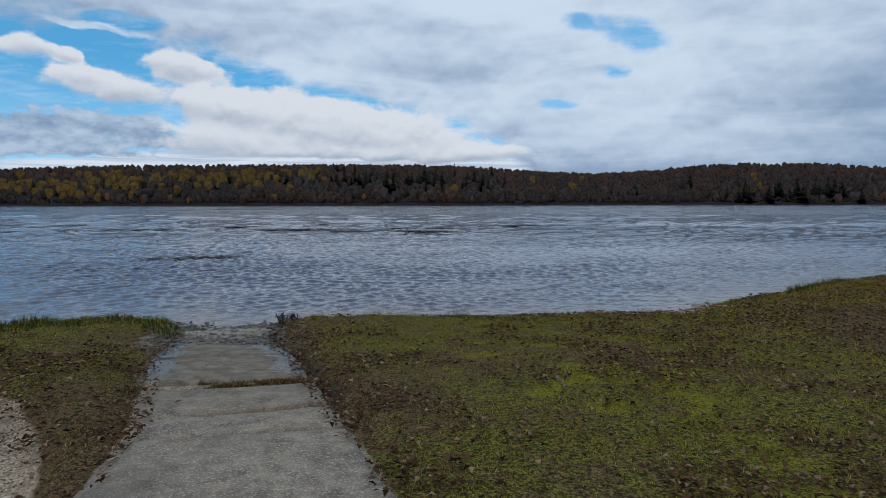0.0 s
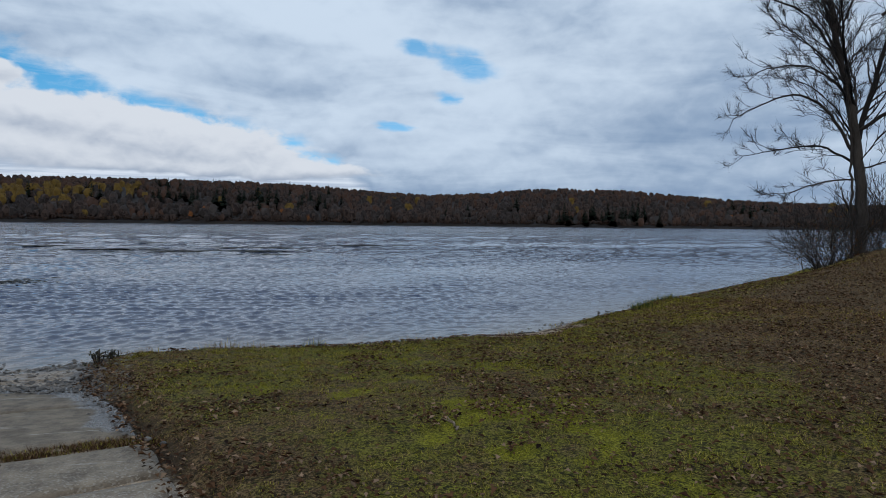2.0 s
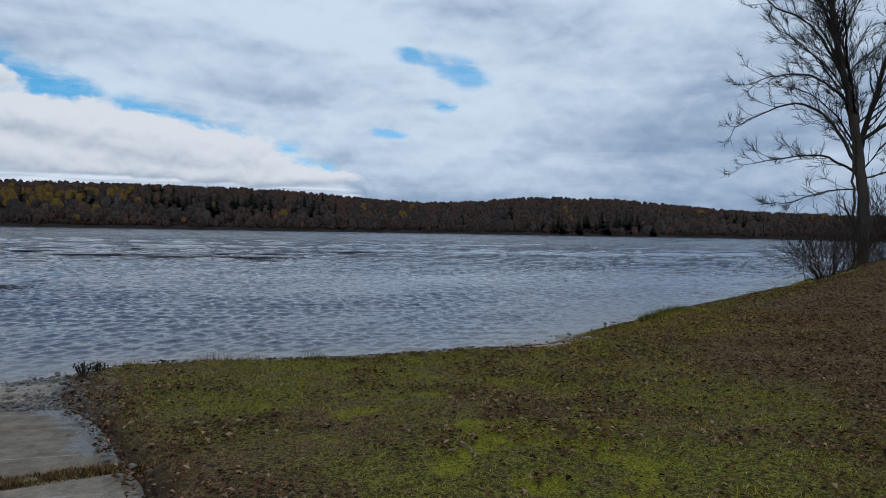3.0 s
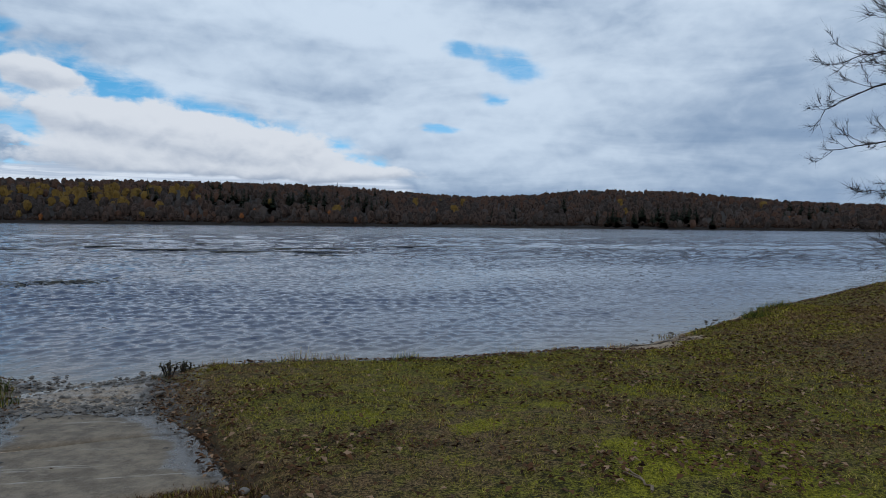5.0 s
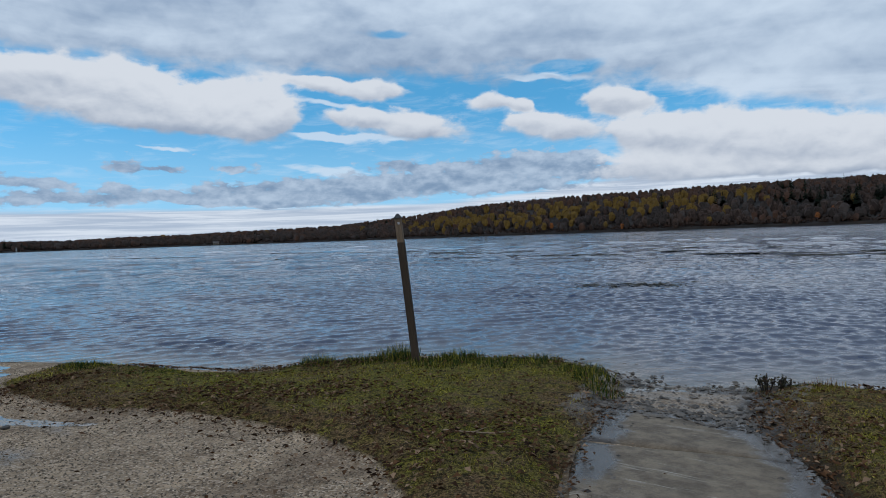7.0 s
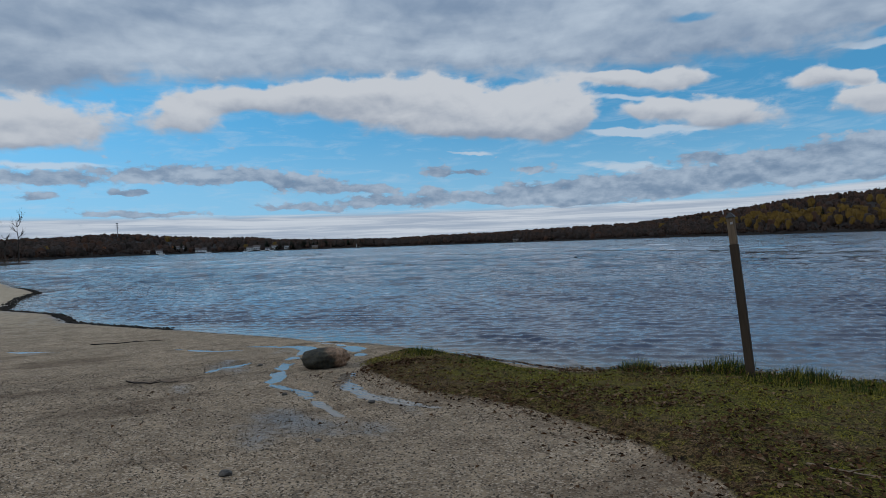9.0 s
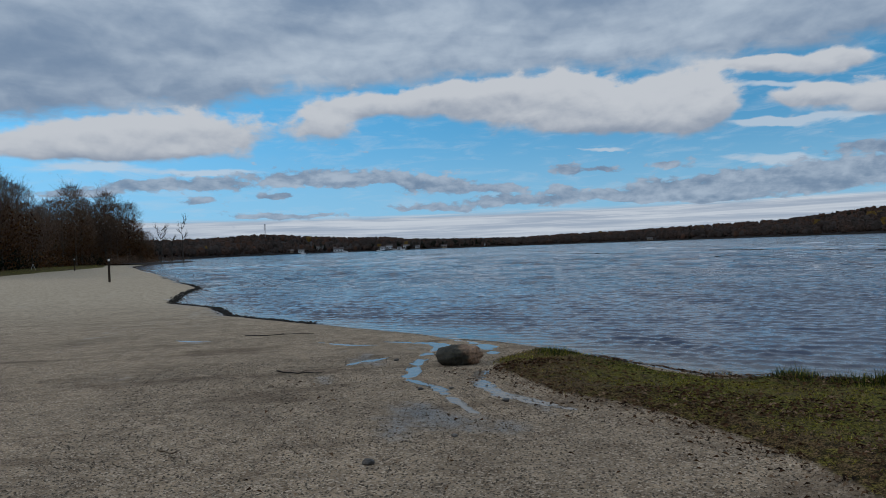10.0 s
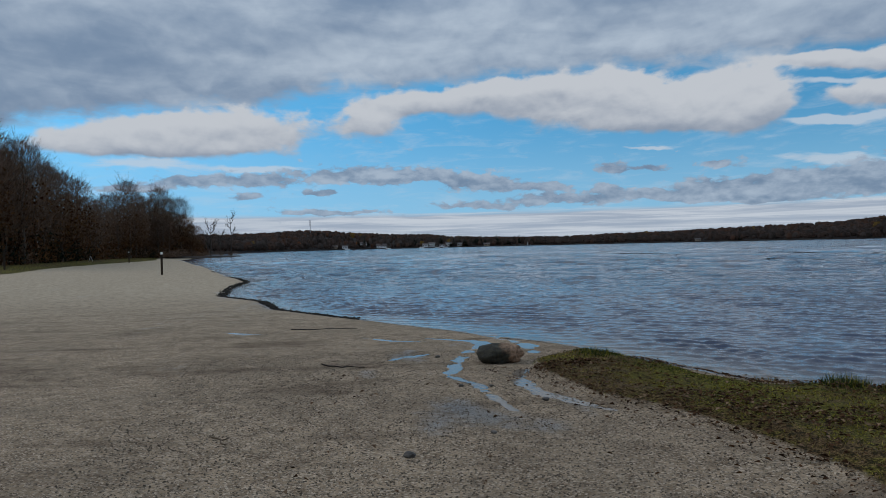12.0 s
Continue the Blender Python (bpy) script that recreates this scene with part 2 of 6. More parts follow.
make_world()
sun_data = bpy.data.lights.new("sun", "SUN")
sun_data.energy, sun_data.angle, sun_data.color = 0.9, radians(14), (1.0, 0.95, 0.88)
sun = new("sun", sun_data)
_sa, _se = radians(SUN_AZ), radians(SUN_EL)
_from = Vector((-math.sin(_sa) * math.cos(_se), math.cos(_sa) * math.cos(_se), math.sin(_se)))
sun.matrix_world = look(_from * 60, (0, 0, 0))


# ---------------------------------------------------------------- materials
def material(name):
    m = bpy.data.materials.new(name)
    m.use_nodes = True
    t = m.node_tree
    bsdf = next(n for n in t.nodes if n.type == "BSDF_PRINCIPLED")
    place = node(t, "ShaderNodeTexCoord").outputs["Object"]
    return m, t, bsdf, place


def surface(name, dark, light, scale, rough=0.9, bump=0.3, metal=0.0, stretch=(1, 1, 1), vary=0.25, gloss=0.2, broad=0.15, depth=0.02):
    """A worn solid: fine grain and broad stains between two colours, varied from piece to piece."""
    m, t, b, place = material(name)
    place = node(t, "ShaderNodeMapping", {"Vector": place, "Scale": stretch}).outputs[0]
    grain, stain = noised(t, place, scale, 8.0, 0.65), noised(t, place, scale * broad, 4.0, 0.55)
    fac = maths(t, "ADD", maths(t, "MULTIPLY", grain.outputs[0], 0.6), maths(t, "MULTIPLY", stain.outputs[0], 0.6))
    piece = node(t, "ShaderNodeObjectInfo").outputs["Random"]
    island = node(t, "ShaderNodeNewGeometry").outputs["Random Per Island"]
    fac = maths(t, "ADD", fac, maths(t, "MULTIPLY", maths(t, "SUBTRACT", maths(t, "ADD", piece, island), 1.0), vary))
    t.links.new(mixed(t, ranged(t, fac, 0.3, 0.9), dark, light), b.inputs["Base Color"])
    t.links.new(ranged(t, stain.outputs[0], 0.3, 0.7, max(rough - 0.15, 0.02), min(rough + 0.1, 1)), b.inputs["Roughness"])
    b.inputs["Metallic"].default_value, b.inputs["Specular IOR Level"].default_value = metal, gloss
    if bump:
        t.links.new(node(t, "ShaderNodeBump", {"Strength": bump, "Distance": depth, "Height": grain.outputs[0]}).outputs[0], b.inputs["Normal"])
    return m


def tinted(name, ramp, rough=0.85, translucent=0.0, gloss=0.04):
    """Leaves, blades and twigs: each piece takes its own shade out of a row of colours."""
    m, t, b, place = material(name)
    island = node(t, "ShaderNodeNewGeometry").outputs["Random Per Island"]
    n = t.nodes.new("ShaderNodeValToRGB")
    while len(n.color_ramp.elements) < len(ramp):
        n.color_ramp.elements.new(0.5)
    for i, colour in enumerate(ramp):
        n.color_ramp.elements[i].position = i / (len(ramp) - 1)
        n.color_ramp.elements[i].color = (*colour, 1)
    t.links.new(island, n.inputs[0])
    t.links.new(n.outputs[0], b.inputs["Base Color"])
    b.inputs["Roughness"].default_value, b.inputs["Specular IOR Level"].default_value = rough, gloss
    b.inputs["Transmission Weight"].default_value = translucent
    return m


def ground_material():
    """Lawn, gravelly sand and litter, told apart by the sheet's own map."""
    m, t, b, place = material("shore_ground")
    zone = node(t, "ShaderNodeAttribute", attr="zone").outputs["Color"]
    grass, gravel, brown = node(t, "ShaderNodeSeparateColor", {0: zone}).outputs[:3]
    wear = node(t, "ShaderNodeAttribute", attr="wear").outputs["Color"]
    wet, moss, mud = node(t, "ShaderNodeSeparateColor", {0: wear}).outputs[:3]
    ragged = noised(t, place, 2.2, 8.0, 0.7)
    fray = maths(t, "MULTIPLY", maths(t, "SUBTRACT", ragged.outputs[0], 0.5), 0.9)
    fine, mid, broad = noised(t, place, 55.0, 6.0, 0.7), noised(t, place, 5.0, 6.0, 0.6), noised(t, place, 0.45, 5.0, 0.6)
    stones = node(t, "ShaderNodeTexVoronoi", {"Vector": place, "Scale": 66.0})
    chip = node(t, "ShaderNodeSeparateColor", {0: stones.outputs["Color"]}).outputs
    # gravel: grey and tan chips over a sandy bed, in damp and dry stretches
    bed = mixed(t, ranged(t, mid.outputs[0], 0.3, 0.7), (0.158, 0.110, 0.069), (0.350, 0.258, 0.168))
    chips = mixed(t, chip[1], (0.040, 0.029, 0.020), (0.46, 0.362, 0.262))
    sand = mixed(t, ranged(t, chip[0], 0.30, 0.70), bed, chips)
    sand = mixed(t, ranged(t, broad.outputs[0], 0.44, 0.62, 0.0, 0.2), sand, (0.085, 0.066, 0.048))
    drifts = noised(t, node(t, "ShaderNodeMapping", {"Vector": place, "Rotation": (0, 0, radians(-14)), "Scale": (0.9, 0.3, 1.0)}).outputs[0], 1.5, 7.0, 0.68, 0.3)
    sand = mixed(t, ranged(t, drifts.outputs[0], 0.50, 0.66, 0.0, 0.55), sand, (0.072, 0.047, 0.030))
    # the far beach is paler, raked sand
    shore_x = node(t, "ShaderNodeSeparateXYZ", {0: place}).outputs[0]
    pale = mixed(t, ranged(t, mid.outputs[0], 0.3, 0.7), (0.30, 0.240, 0.165), (0.46, 0.375, 0.270))
    sand = mixed(t, ranged(t, shore_x, -10.0, -32.0, 0.0, 0.85), sand, pale)
    # lawn: soil, thatch, green, and yellow-green moss
    turf = mixed(t, ranged(t, fine.outputs[0], 0.38, 0.64), (0.022, 0.019, 0.004), (0.175, 0.158, 0.022))
    thatch = mixed(t, ranged(t, fine.outputs[0], 0.38, 0.64), (0.022, 0.014, 0.007), (0.17, 0.108, 0.050))
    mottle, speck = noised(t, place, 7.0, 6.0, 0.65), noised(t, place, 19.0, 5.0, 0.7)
    blotch = maths(t, "MULTIPLY", maths(t, "SUBTRACT", mottle.outputs[0], 0.5), 1.6)
    soft_brown = ranged(t, maths(t, "ADD", maths(t, "ADD", brown, fray), blotch), 0.2, 0.85)
    turf = mixed(t, soft_brown, turf, thatch)
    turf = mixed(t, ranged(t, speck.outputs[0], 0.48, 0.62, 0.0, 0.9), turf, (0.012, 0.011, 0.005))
    turf = mixed(t, ranged(t, maths(t, "ADD", maths(t, "ADD", moss, fray), blotch), 0.45, 1.0, 0.0, 0.8), turf, mixed(t, ranged(t, fine.outputs[0], 0.38, 0.64), (0.05, 0.048, 0.005), (0.22, 0.20, 0.014)))
    lawn = ranged(t, maths(t, "ADD", maths(t, "SUBTRACT", grass, gravel), fray), -0.15, 0.25)
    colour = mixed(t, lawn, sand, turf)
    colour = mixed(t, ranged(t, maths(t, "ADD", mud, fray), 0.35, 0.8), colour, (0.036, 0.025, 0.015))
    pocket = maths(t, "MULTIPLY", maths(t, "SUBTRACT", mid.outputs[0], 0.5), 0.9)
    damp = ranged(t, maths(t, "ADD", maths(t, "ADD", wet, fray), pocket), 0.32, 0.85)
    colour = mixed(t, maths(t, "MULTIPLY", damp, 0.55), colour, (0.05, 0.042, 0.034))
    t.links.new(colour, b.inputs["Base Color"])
    t.links.new(ranged(t, damp, 0.0, 1.0, 0.92, 0.28, "LINEAR"), b.inputs["Roughness"])
    t.links.new(ranged(t, damp, 0.0, 1.0, 0.06, 0.5, "LINEAR"), b.inputs["Specular IOR Level"])
    rise = maths(t, "ADD", maths(t, "MULTIPLY", stones.outputs["Distance"], -0.5), maths(t, "MULTIPLY", mid.outputs[0], 1.2))
    rise = maths(t, "ADD", rise, maths(t, "MULTIPLY", fine.outputs[0], 0.6))
    t.links.new(node(t, "ShaderNodeBump", {"Strength": 0.6, "Distance": 0.02, "Height": rise}).outputs[0], b.inputs["Normal"])
    return m


def water_material():
    """Deep blue-black lake; sand shows through where it is shallow."""
    m, t, b, place = material("lake_water")
    shallow = node(t, "ShaderNodeAttribute", attr="shallow").outputs["Fac"]
    t.links.new(mixed(t, shallow, (0.0015, 0.013, 0.046), (0.085, 0.066, 0.042)), b.inputs["Base Color"])
    b.inputs["IOR"].default_value = 1.333
    drift = node(t, "ShaderNodeMapping", {"Vector": place, "Rotation": (0, 0, radians(-44)), "Scale": (0.42, 1.0, 1.0)}).outputs[0]
    out = node(t, "ShaderNodeVectorMath", {0: place}, op="LENGTH").outputs["Value"]
    # gusts and slicks: long patches of ruffled and smoother water
    gust = noised(t, node(t, "ShaderNodeMapping", {"Vector": place, "Rotation": (0, 0, radians(-20)), "Scale": (0.4, 1.0, 1.0)}).outputs[0], 0.075, 8.0, 0.66, 0.5).outputs[0]
    lively = ranged(t, gust, 0.38, 0.56, 0.35, 1.1)
    t.links.new(maths(t, "MULTIPLY", ranged(t, out, 25.0, 200.0, 0.03, 0.09), ranged(t, gust, 0.38, 0.58, 0.4, 1.9)), b.inputs["Roughness"])
    # chop that takes over from the modelled waves further out, and ripples
    chop = noised(t, drift, 2.4, 6.0, 0.6, 0.3).outputs[0]
    ripple = noised(t, drift, 7.0, 3.0, 0.55, 0.3).outputs[0]
    reach = maths(t, "MULTIPLY", ranged(t, out, 14.0, 42.0, 0.02, 0.27), ranged(t, out, 50.0, 200.0, 1.0, 0.30))
    mid = node(t, "ShaderNodeBump", {"Strength": 1.0, "Distance": maths(t, "MULTIPLY", reach, lively), "Height": chop}).outputs[0]
    near = node(t, "ShaderNodeBump", {"Strength": 1.0, "Distance": maths(t, "MULTIPLY", 0.009, lively), "Height": ripple, "Normal": mid}).outputs[0]
    t.links.new(near, b.inputs["Normal"])
    return m


def concrete_material():
    m, t, b, place = material("ramp_concrete")
    fine, mid, broad = noised(t, place, 70.0, 6.0, 0.75), noised(t, place, 6.0, 8.0, 0.65), noised(t, place, 0.9, 5.0, 0.6)
    grit = node(t, "ShaderNodeTexVoronoi", {"Vector": place, "Scale": 85.0})
    speck = node(t, "ShaderNodeSeparateColor", {0: grit.outputs["Color"]}).outputs[0]
    colour = mixed(t, ranged(t, mid.outputs[0], 0.25, 0.75), (0.092, 0.066, 0.042), (0.255, 0.200, 0.138))
    colour = mixed(t, ranged(t, speck, 0.62, 1.0, 0.0, 0.65), colour, (0.36, 0.325, 0.27))
    colour = mixed(t, ranged(t, broad.outputs[0], 0.5, 0.68, 0.0, 0.55), colour, (0.085, 0.070, 0.052))
    brushed = noised(t, node(t, "ShaderNodeMapping", {"Vector": place, "Rotation": (0, 0, radians(-14)), "Scale": (0.45, 5.5, 1.0)}).outputs[0], 1.6, 7.0, 0.72)
    wear = node(t, "ShaderNodeAttribute", attr="wear").outputs["Color"]
    wet, age = node(t, "ShaderNodeSeparateColor", {0: wear}).outputs[:2]
    damp = ranged(t, maths(t, "ADD", wet, maths(t, "MULTIPLY", maths(t, "SUBTRACT", mid.outputs[0], 0.5), 1.2)), 0.35, 0.75)
    colour = mixed(t, maths(t, "MULTIPLY", age, 0.9), colour, mixed(t, ranged(t, mid.outputs[0], 0.3, 0.7), (0.066, 0.048, 0.030), (0.172, 0.132, 0.088)))
    colour = mixed(t, maths(t, "MULTIPLY", ranged(t, brushed.outputs[0], 0.58, 0.68, 0.0, 0.85), ranged(t, age, 0.0, 1.0, 0.2, 0.95)), colour, (0.34, 0.31, 0.26))
    colour = mixed(t, maths(t, "MULTIPLY", damp, 0.85), colour, (0.026, 0.020, 0.015))
    colour = mixed(t, ranged(t, fine.outputs[0], 0.52, 0.66, 0.0, 0.55), colour, (0.045, 0.036, 0.027))
    t.links.new(colour, b.inputs["Base Color"])
    t.links.new(ranged(t, damp, 0.0, 1.0, 0.95, 0.20, "LINEAR"), b.inputs["Roughness"])
    rise = maths(t, "ADD", maths(t, "MULTIPLY", fine.outputs[0], 0.6), maths(t, "ADD", mid.outputs[0], maths(t, "MULTIPLY", brushed.outputs[0], 0.5)))
    t.links.new(node(t, "ShaderNodeBump", {"Strength": maths(t, "SUBTRACT", 0.55, maths(t, "MULTIPLY", damp, 0.30)), "Distance": 0.018, "Height": rise}).outputs[0], b.inputs["Normal"])
    return m


def puddle_material():
    m, t, b, place = material("standing_water")
    b.inputs["Base Color"].default_value = (0.15, 0.13, 0.105, 1)
    b.inputs["Roughness"].default_value = 0.08
    b.inputs["IOR"].default_value = 1.333
    ripple = noised(t, place, 14.0, 2.0, 0.5)
    t.links.new(node(t, "ShaderNodeBump", {"Strength": 0.25, "Distance": 0.01, "Height": ripple.outputs[0]}).outputs[0], b.inputs["Normal"])
    return m


GROUND, WATER, CONCRETE, PUDDLE = ground_material(), water_material(), concrete_material(), puddle_material()
BARK = surface("grey_bark", (0.014, 0.011, 0.009), (0.060, 0.050, 0.041), 14.0, 0.95, 0.8, stretch=(1, 1, 0.25))
WOOD_BARK = surface("pale_grey_bark", (0.035, 0.028, 0.022), (0.11, 0.088, 0.070), 10.0, 0.95, 0.0)
TWIG = surface("twig_bark", (0.012, 0.010, 0.009), (0.040, 0.032, 0.027), 20.0, 0.95, 0.0)
POST_WOOD = surface("weathered_post_wood", (0.016, 0.011, 0.008), (0.055, 0.039, 0.026), 30.0, 0.9, 0.6, stretch=(1, 1, 0.12))
POST_RAW = surface("bare_grey_wood", (0.08, 0.056, 0.036), (0.22, 0.16, 0.105), 34.0, 0.9, 0.6, stretch=(1, 1, 0.12))
WHITE_PAINT = surface("white_paint", (0.62, 0.62, 0.60), (0.82, 0.82, 0.80), 9.0, 0.6, 0.1)
DARK_PAINT = surface("dark_paint", (0.02, 0.02, 0.02), (0.05, 0.05, 0.05), 12.0, 0.5, 0.1)
ROOF_FELT = surface("roof_felt", (0.05, 0.045, 0.045), (0.14, 0.12, 0.11), 3.0, 0.9, 0.2)
SIDING = surface("pale_siding", (0.55, 0.55, 0.53), (0.80, 0.80, 0.78), 1.5, 0.7, 0.1)
SIDING_TAN = surface("tan_siding", (0.25, 0.18, 0.12), (0.42, 0.33, 0.24), 1.5, 0.8, 0.1)
STEEL = surface("galvanised_steel", (0.30, 0.30, 0.31), (0.5, 0.5, 0.5), 5.0, 0.5, 0.1, metal=0.6)
STONE = surface("pebble_stone", (0.07, 0.054, 0.038), (0.33, 0.262, 0.188), 25.0, 0.9, 0.3, vary=0.6, depth=0.004)
DARK_STONE = surface("dark_rubble", (0.018, 0.016, 0.014), (0.11, 0.095, 0.08), 22.0, 0.7, 0.4, vary=0.4, depth=0.006)
HILL = surface("forest_floor", (0.010, 0.0075, 0.0055), (0.034, 0.023, 0.016), 0.12, 1.0, 0.0)
WEED_MAT = surface("water_weed", (0.012, 0.012, 0.009), (0.045, 0.040, 0.026), 2.0, 0.75, 0.5, depth=0.03)
BLADES = tinted("grass_blades", [(0.016, 0.014, 0.003), (0.100, 0.091, 0.011), (0.218, 0.188, 0.020), (0.37, 0.30, 0.07)])
STRAW = tinted("dry_blades", [(0.018, 0.010, 0.005), (0.10, 0.056, 0.024), (0.26, 0.165, 0.080), (0.11, 0.074, 0.024)])
MOSS = tinted("moss_blades", [(0.085, 0.086, 0.008), (0.175, 0.166, 0.012), (0.27, 0.245, 0.025)])
LUSH = tinted("bank_blades", [(0.012, 0.022, 0.006), (0.024, 0.042, 0.010), (0.044, 0.066, 0.016)])
FALLEN = tinted("fallen_leaves", [(0.010, 0.006, 0.004), (0.045, 0.022, 0.011), (0.095, 0.048, 0.023), (0.035, 0.020, 0.011), (0.24, 0.155, 0.095)])
RUSSET = tinted("russet_leaves", [(0.045, 0.018, 0.009), (0.085, 0.038, 0.015), (0.13, 0.065, 0.022)])
BARE = tinted("bare_crowns", [(0.0168, 0.0115, 0.0095), (0.0357, 0.0242, 0.0189), (0.0546, 0.0367, 0.0284)])
YELLOW = tinted("yellow_crowns", [(0.060, 0.037, 0.011), (0.12, 0.073, 0.017), (0.075, 0.048, 0.015)])
ORANGE = tinted("orange_crowns", [(0.08, 0.032, 0.013), (0.17, 0.060, 0.018), (0.07, 0.034, 0.015)])
CONIFER = tinted("conifer_needles", [(0.006, 0.009, 0.006), (0.010, 0.016, 0.010), (0.015, 0.022, 0.012)])
BARE_DARK = tinted("dark_bare_crowns", [(0.0188, 0.0149, 0.013), (0.0274, 0.0218, 0.0182), (0.0378, 0.0287, 0.0251)])
BARE_WARM = tinted("warm_bare_crowns", [(0.0389, 0.0211, 0.0138), (0.0587, 0.031, 0.0203), (0.0455, 0.0293, 0.022)])
BARE_PALE = tinted("pale_bare_crowns", [(0.0335, 0.027, 0.0232), (0.0485, 0.039, 0.0337), (0.041, 0.033, 0.0292)])
WOOD_TWIGS = tinted("woodland_twigs", [(0.10, 0.066, 0.046), (0.17, 0.12, 0.090), (0.15, 0.082, 0.047)])
TRUNKS = tinted("far_trunks", [(0.03, 0.025, 0.021), (0.085, 0.070, 0.058), (0.045, 0.036, 0.03)])
WRACK = surface("dark_wrack", (0.004, 0.0035, 0.003), (0.022, 0.018, 0.013), 20.0, 0.9, 0.3)
EVERGREEN_WEED = tinted("weed_leaves", [(0.02, 0.022, 0.012), (0.05, 0.045, 0.022), (0.06, 0.035, 0.025)])


# ---------------------------------------------------------------- mesh helpers
def link_mesh(name, verts, faces, mats, parent=None, smooth=False, slots=None):
    me = bpy.data.meshes.new(name)
    me.from_pydata([tuple(v) for v in verts], [], [tuple(f) for f in faces])
    for m in mats if isinstance(mats, (list, tuple)) else [mats]:
        me.materials.append(m)
    if slots is not None:
        me.polygons.foreach_set("material_index", np.asarray(slots, dtype=np.int32))
    me.polygons.foreach_set("use_smooth", np.full(len(me.polygons), smooth))
    me.update()
    ob = new(name, me)
    ob.parent = parent
    return ob


def fast_mesh(name, verts, faces, mats, parent=None, smooth=False, slots=None):
    """Large meshes of equal faces from arrays: verts (n, 3), faces (m, 3 or 4)."""
    verts, faces = np.asarray(verts, dtype=np.float32), np.asarray(faces, dtype=np.int32)
    sides = faces.shape[1]
    me = bpy.data.meshes.new(name)
    me.vertices.add(len(verts))
    me.vertices.foreach_set("co", verts.ravel())
    me.loops.add(faces.size)
    me.loops.foreach_set("vertex_index", faces.ravel())
    me.polygons.add(len(faces))
    me.polygons.foreach_set("loop_start", np.arange(0, faces.size, sides, dtype=np.int32))
    for m in mats if isinstance(mats, (list, tuple)) else [mats]:
        me.materials.append(m)
    if slots is not None:
        me.polygons.foreach_set("material_index", np.asarray(slots, dtype=np.int32))
    me.polygons.foreach_set("use_smooth", np.full(len(faces), smooth))
    me.update(calc_edges=True)
    me.validate()
    ob = new(name, me)
    ob.parent = parent
    return ob


def soup(name, tris, mats, parent=None, slots=None):
    """Loose triangles (n, 3, 3): blades, leaves, twigs."""
    tris = np.asarray(tris, dtype=np.float32)
    return fast_mesh(name, tris.reshape(-1, 3), np.arange(len(tris) * 3).reshape(-1, 3), mats, parent, False, slots)


def part(name, bm, mat, parent, label=""):
    me = bpy.data.meshes.new(name)
    bm.to_mesh(me)
    bm.free()
    me.materials.append(mat)
    ob = new(name, me)
    ob.parent = parent
    return tagged(ob, label) if label else ob


def empty(name, x, y, z, rz=0.0, rx=0.0, ry=0.0):
    ob = new(name)
    ob.matrix_world = pose(x, y, z, rx, ry, rz)
    return ob


def box_bm(sx, sy, sz, at=(0, 0, 0), bevel=0.0, turn=None):
    bm = bmesh.new()
    bmesh.ops.create_cube(bm, size=1.0)
    bmesh.ops.scale(bm, vec=(sx, sy, sz), verts=bm.verts)
    if bevel:
        bmesh.ops.bevel(bm, geom=list(bm.edges), offset=bevel, segments=2, affect="EDGES", profile=0.6)
    if turn is not None:
        bmesh.ops.rotate(bm, matrix=turn, verts=bm.verts)
    bmesh.ops.translate(bm, vec=at, verts=bm.verts)
    return bm


rng = np.random.default_rng(7)


def hashed(i, j, seed):
    n = (i.astype(np.int64) * 374761393 + j.astype(np.int64) * 668265263 + seed * 1442695041) & 0x7FFFFFFF
    n = ((n ^ (n >> 13)) * 1274126177) & 0x7FFFFFFF
    return ((n ^ (n >> 16)) & 0xFFFF) / 65535.0


def value_noise(x, y, scale, seed=0, octaves=3):
    """Smooth noise in 0..1 over the plan; scale is the size of its patches in metres."""
    x, y = np.asarray(x, float), np.asarray(y, float)
    total, amp, norm = np.zeros(np.broadcast(x, y).shape), 1.0, 0.0
    for o in range(octaves):
        u, v = x / scale * 2**o + 31.7 * o, y / scale * 2**o + 17.3 * o
        i, j = np.floor(u), np.floor(v)
        f, g = u - i, v - j
        f, g = f * f * (3 - 2 * f), g * g * (3 - 2 * g)
        a, b = hashed(i, j, seed + o), hashed(i + 1, j, seed + o)
        c, d = hashed(i, j + 1, seed + o), hashed(i + 1, j + 1, seed + o)
        total += amp * ((a * (1 - f) + b * f) * (1 - g) + (c * (1 - f) + d * f) * g)
        norm += amp
        amp *= 0.5
    return total / norm


def step(a, b, v):
    t = np.clip((np.asarray(v, float) - a) / (b - a), 0, 1)
    return t * t * (3 - 2 * t)


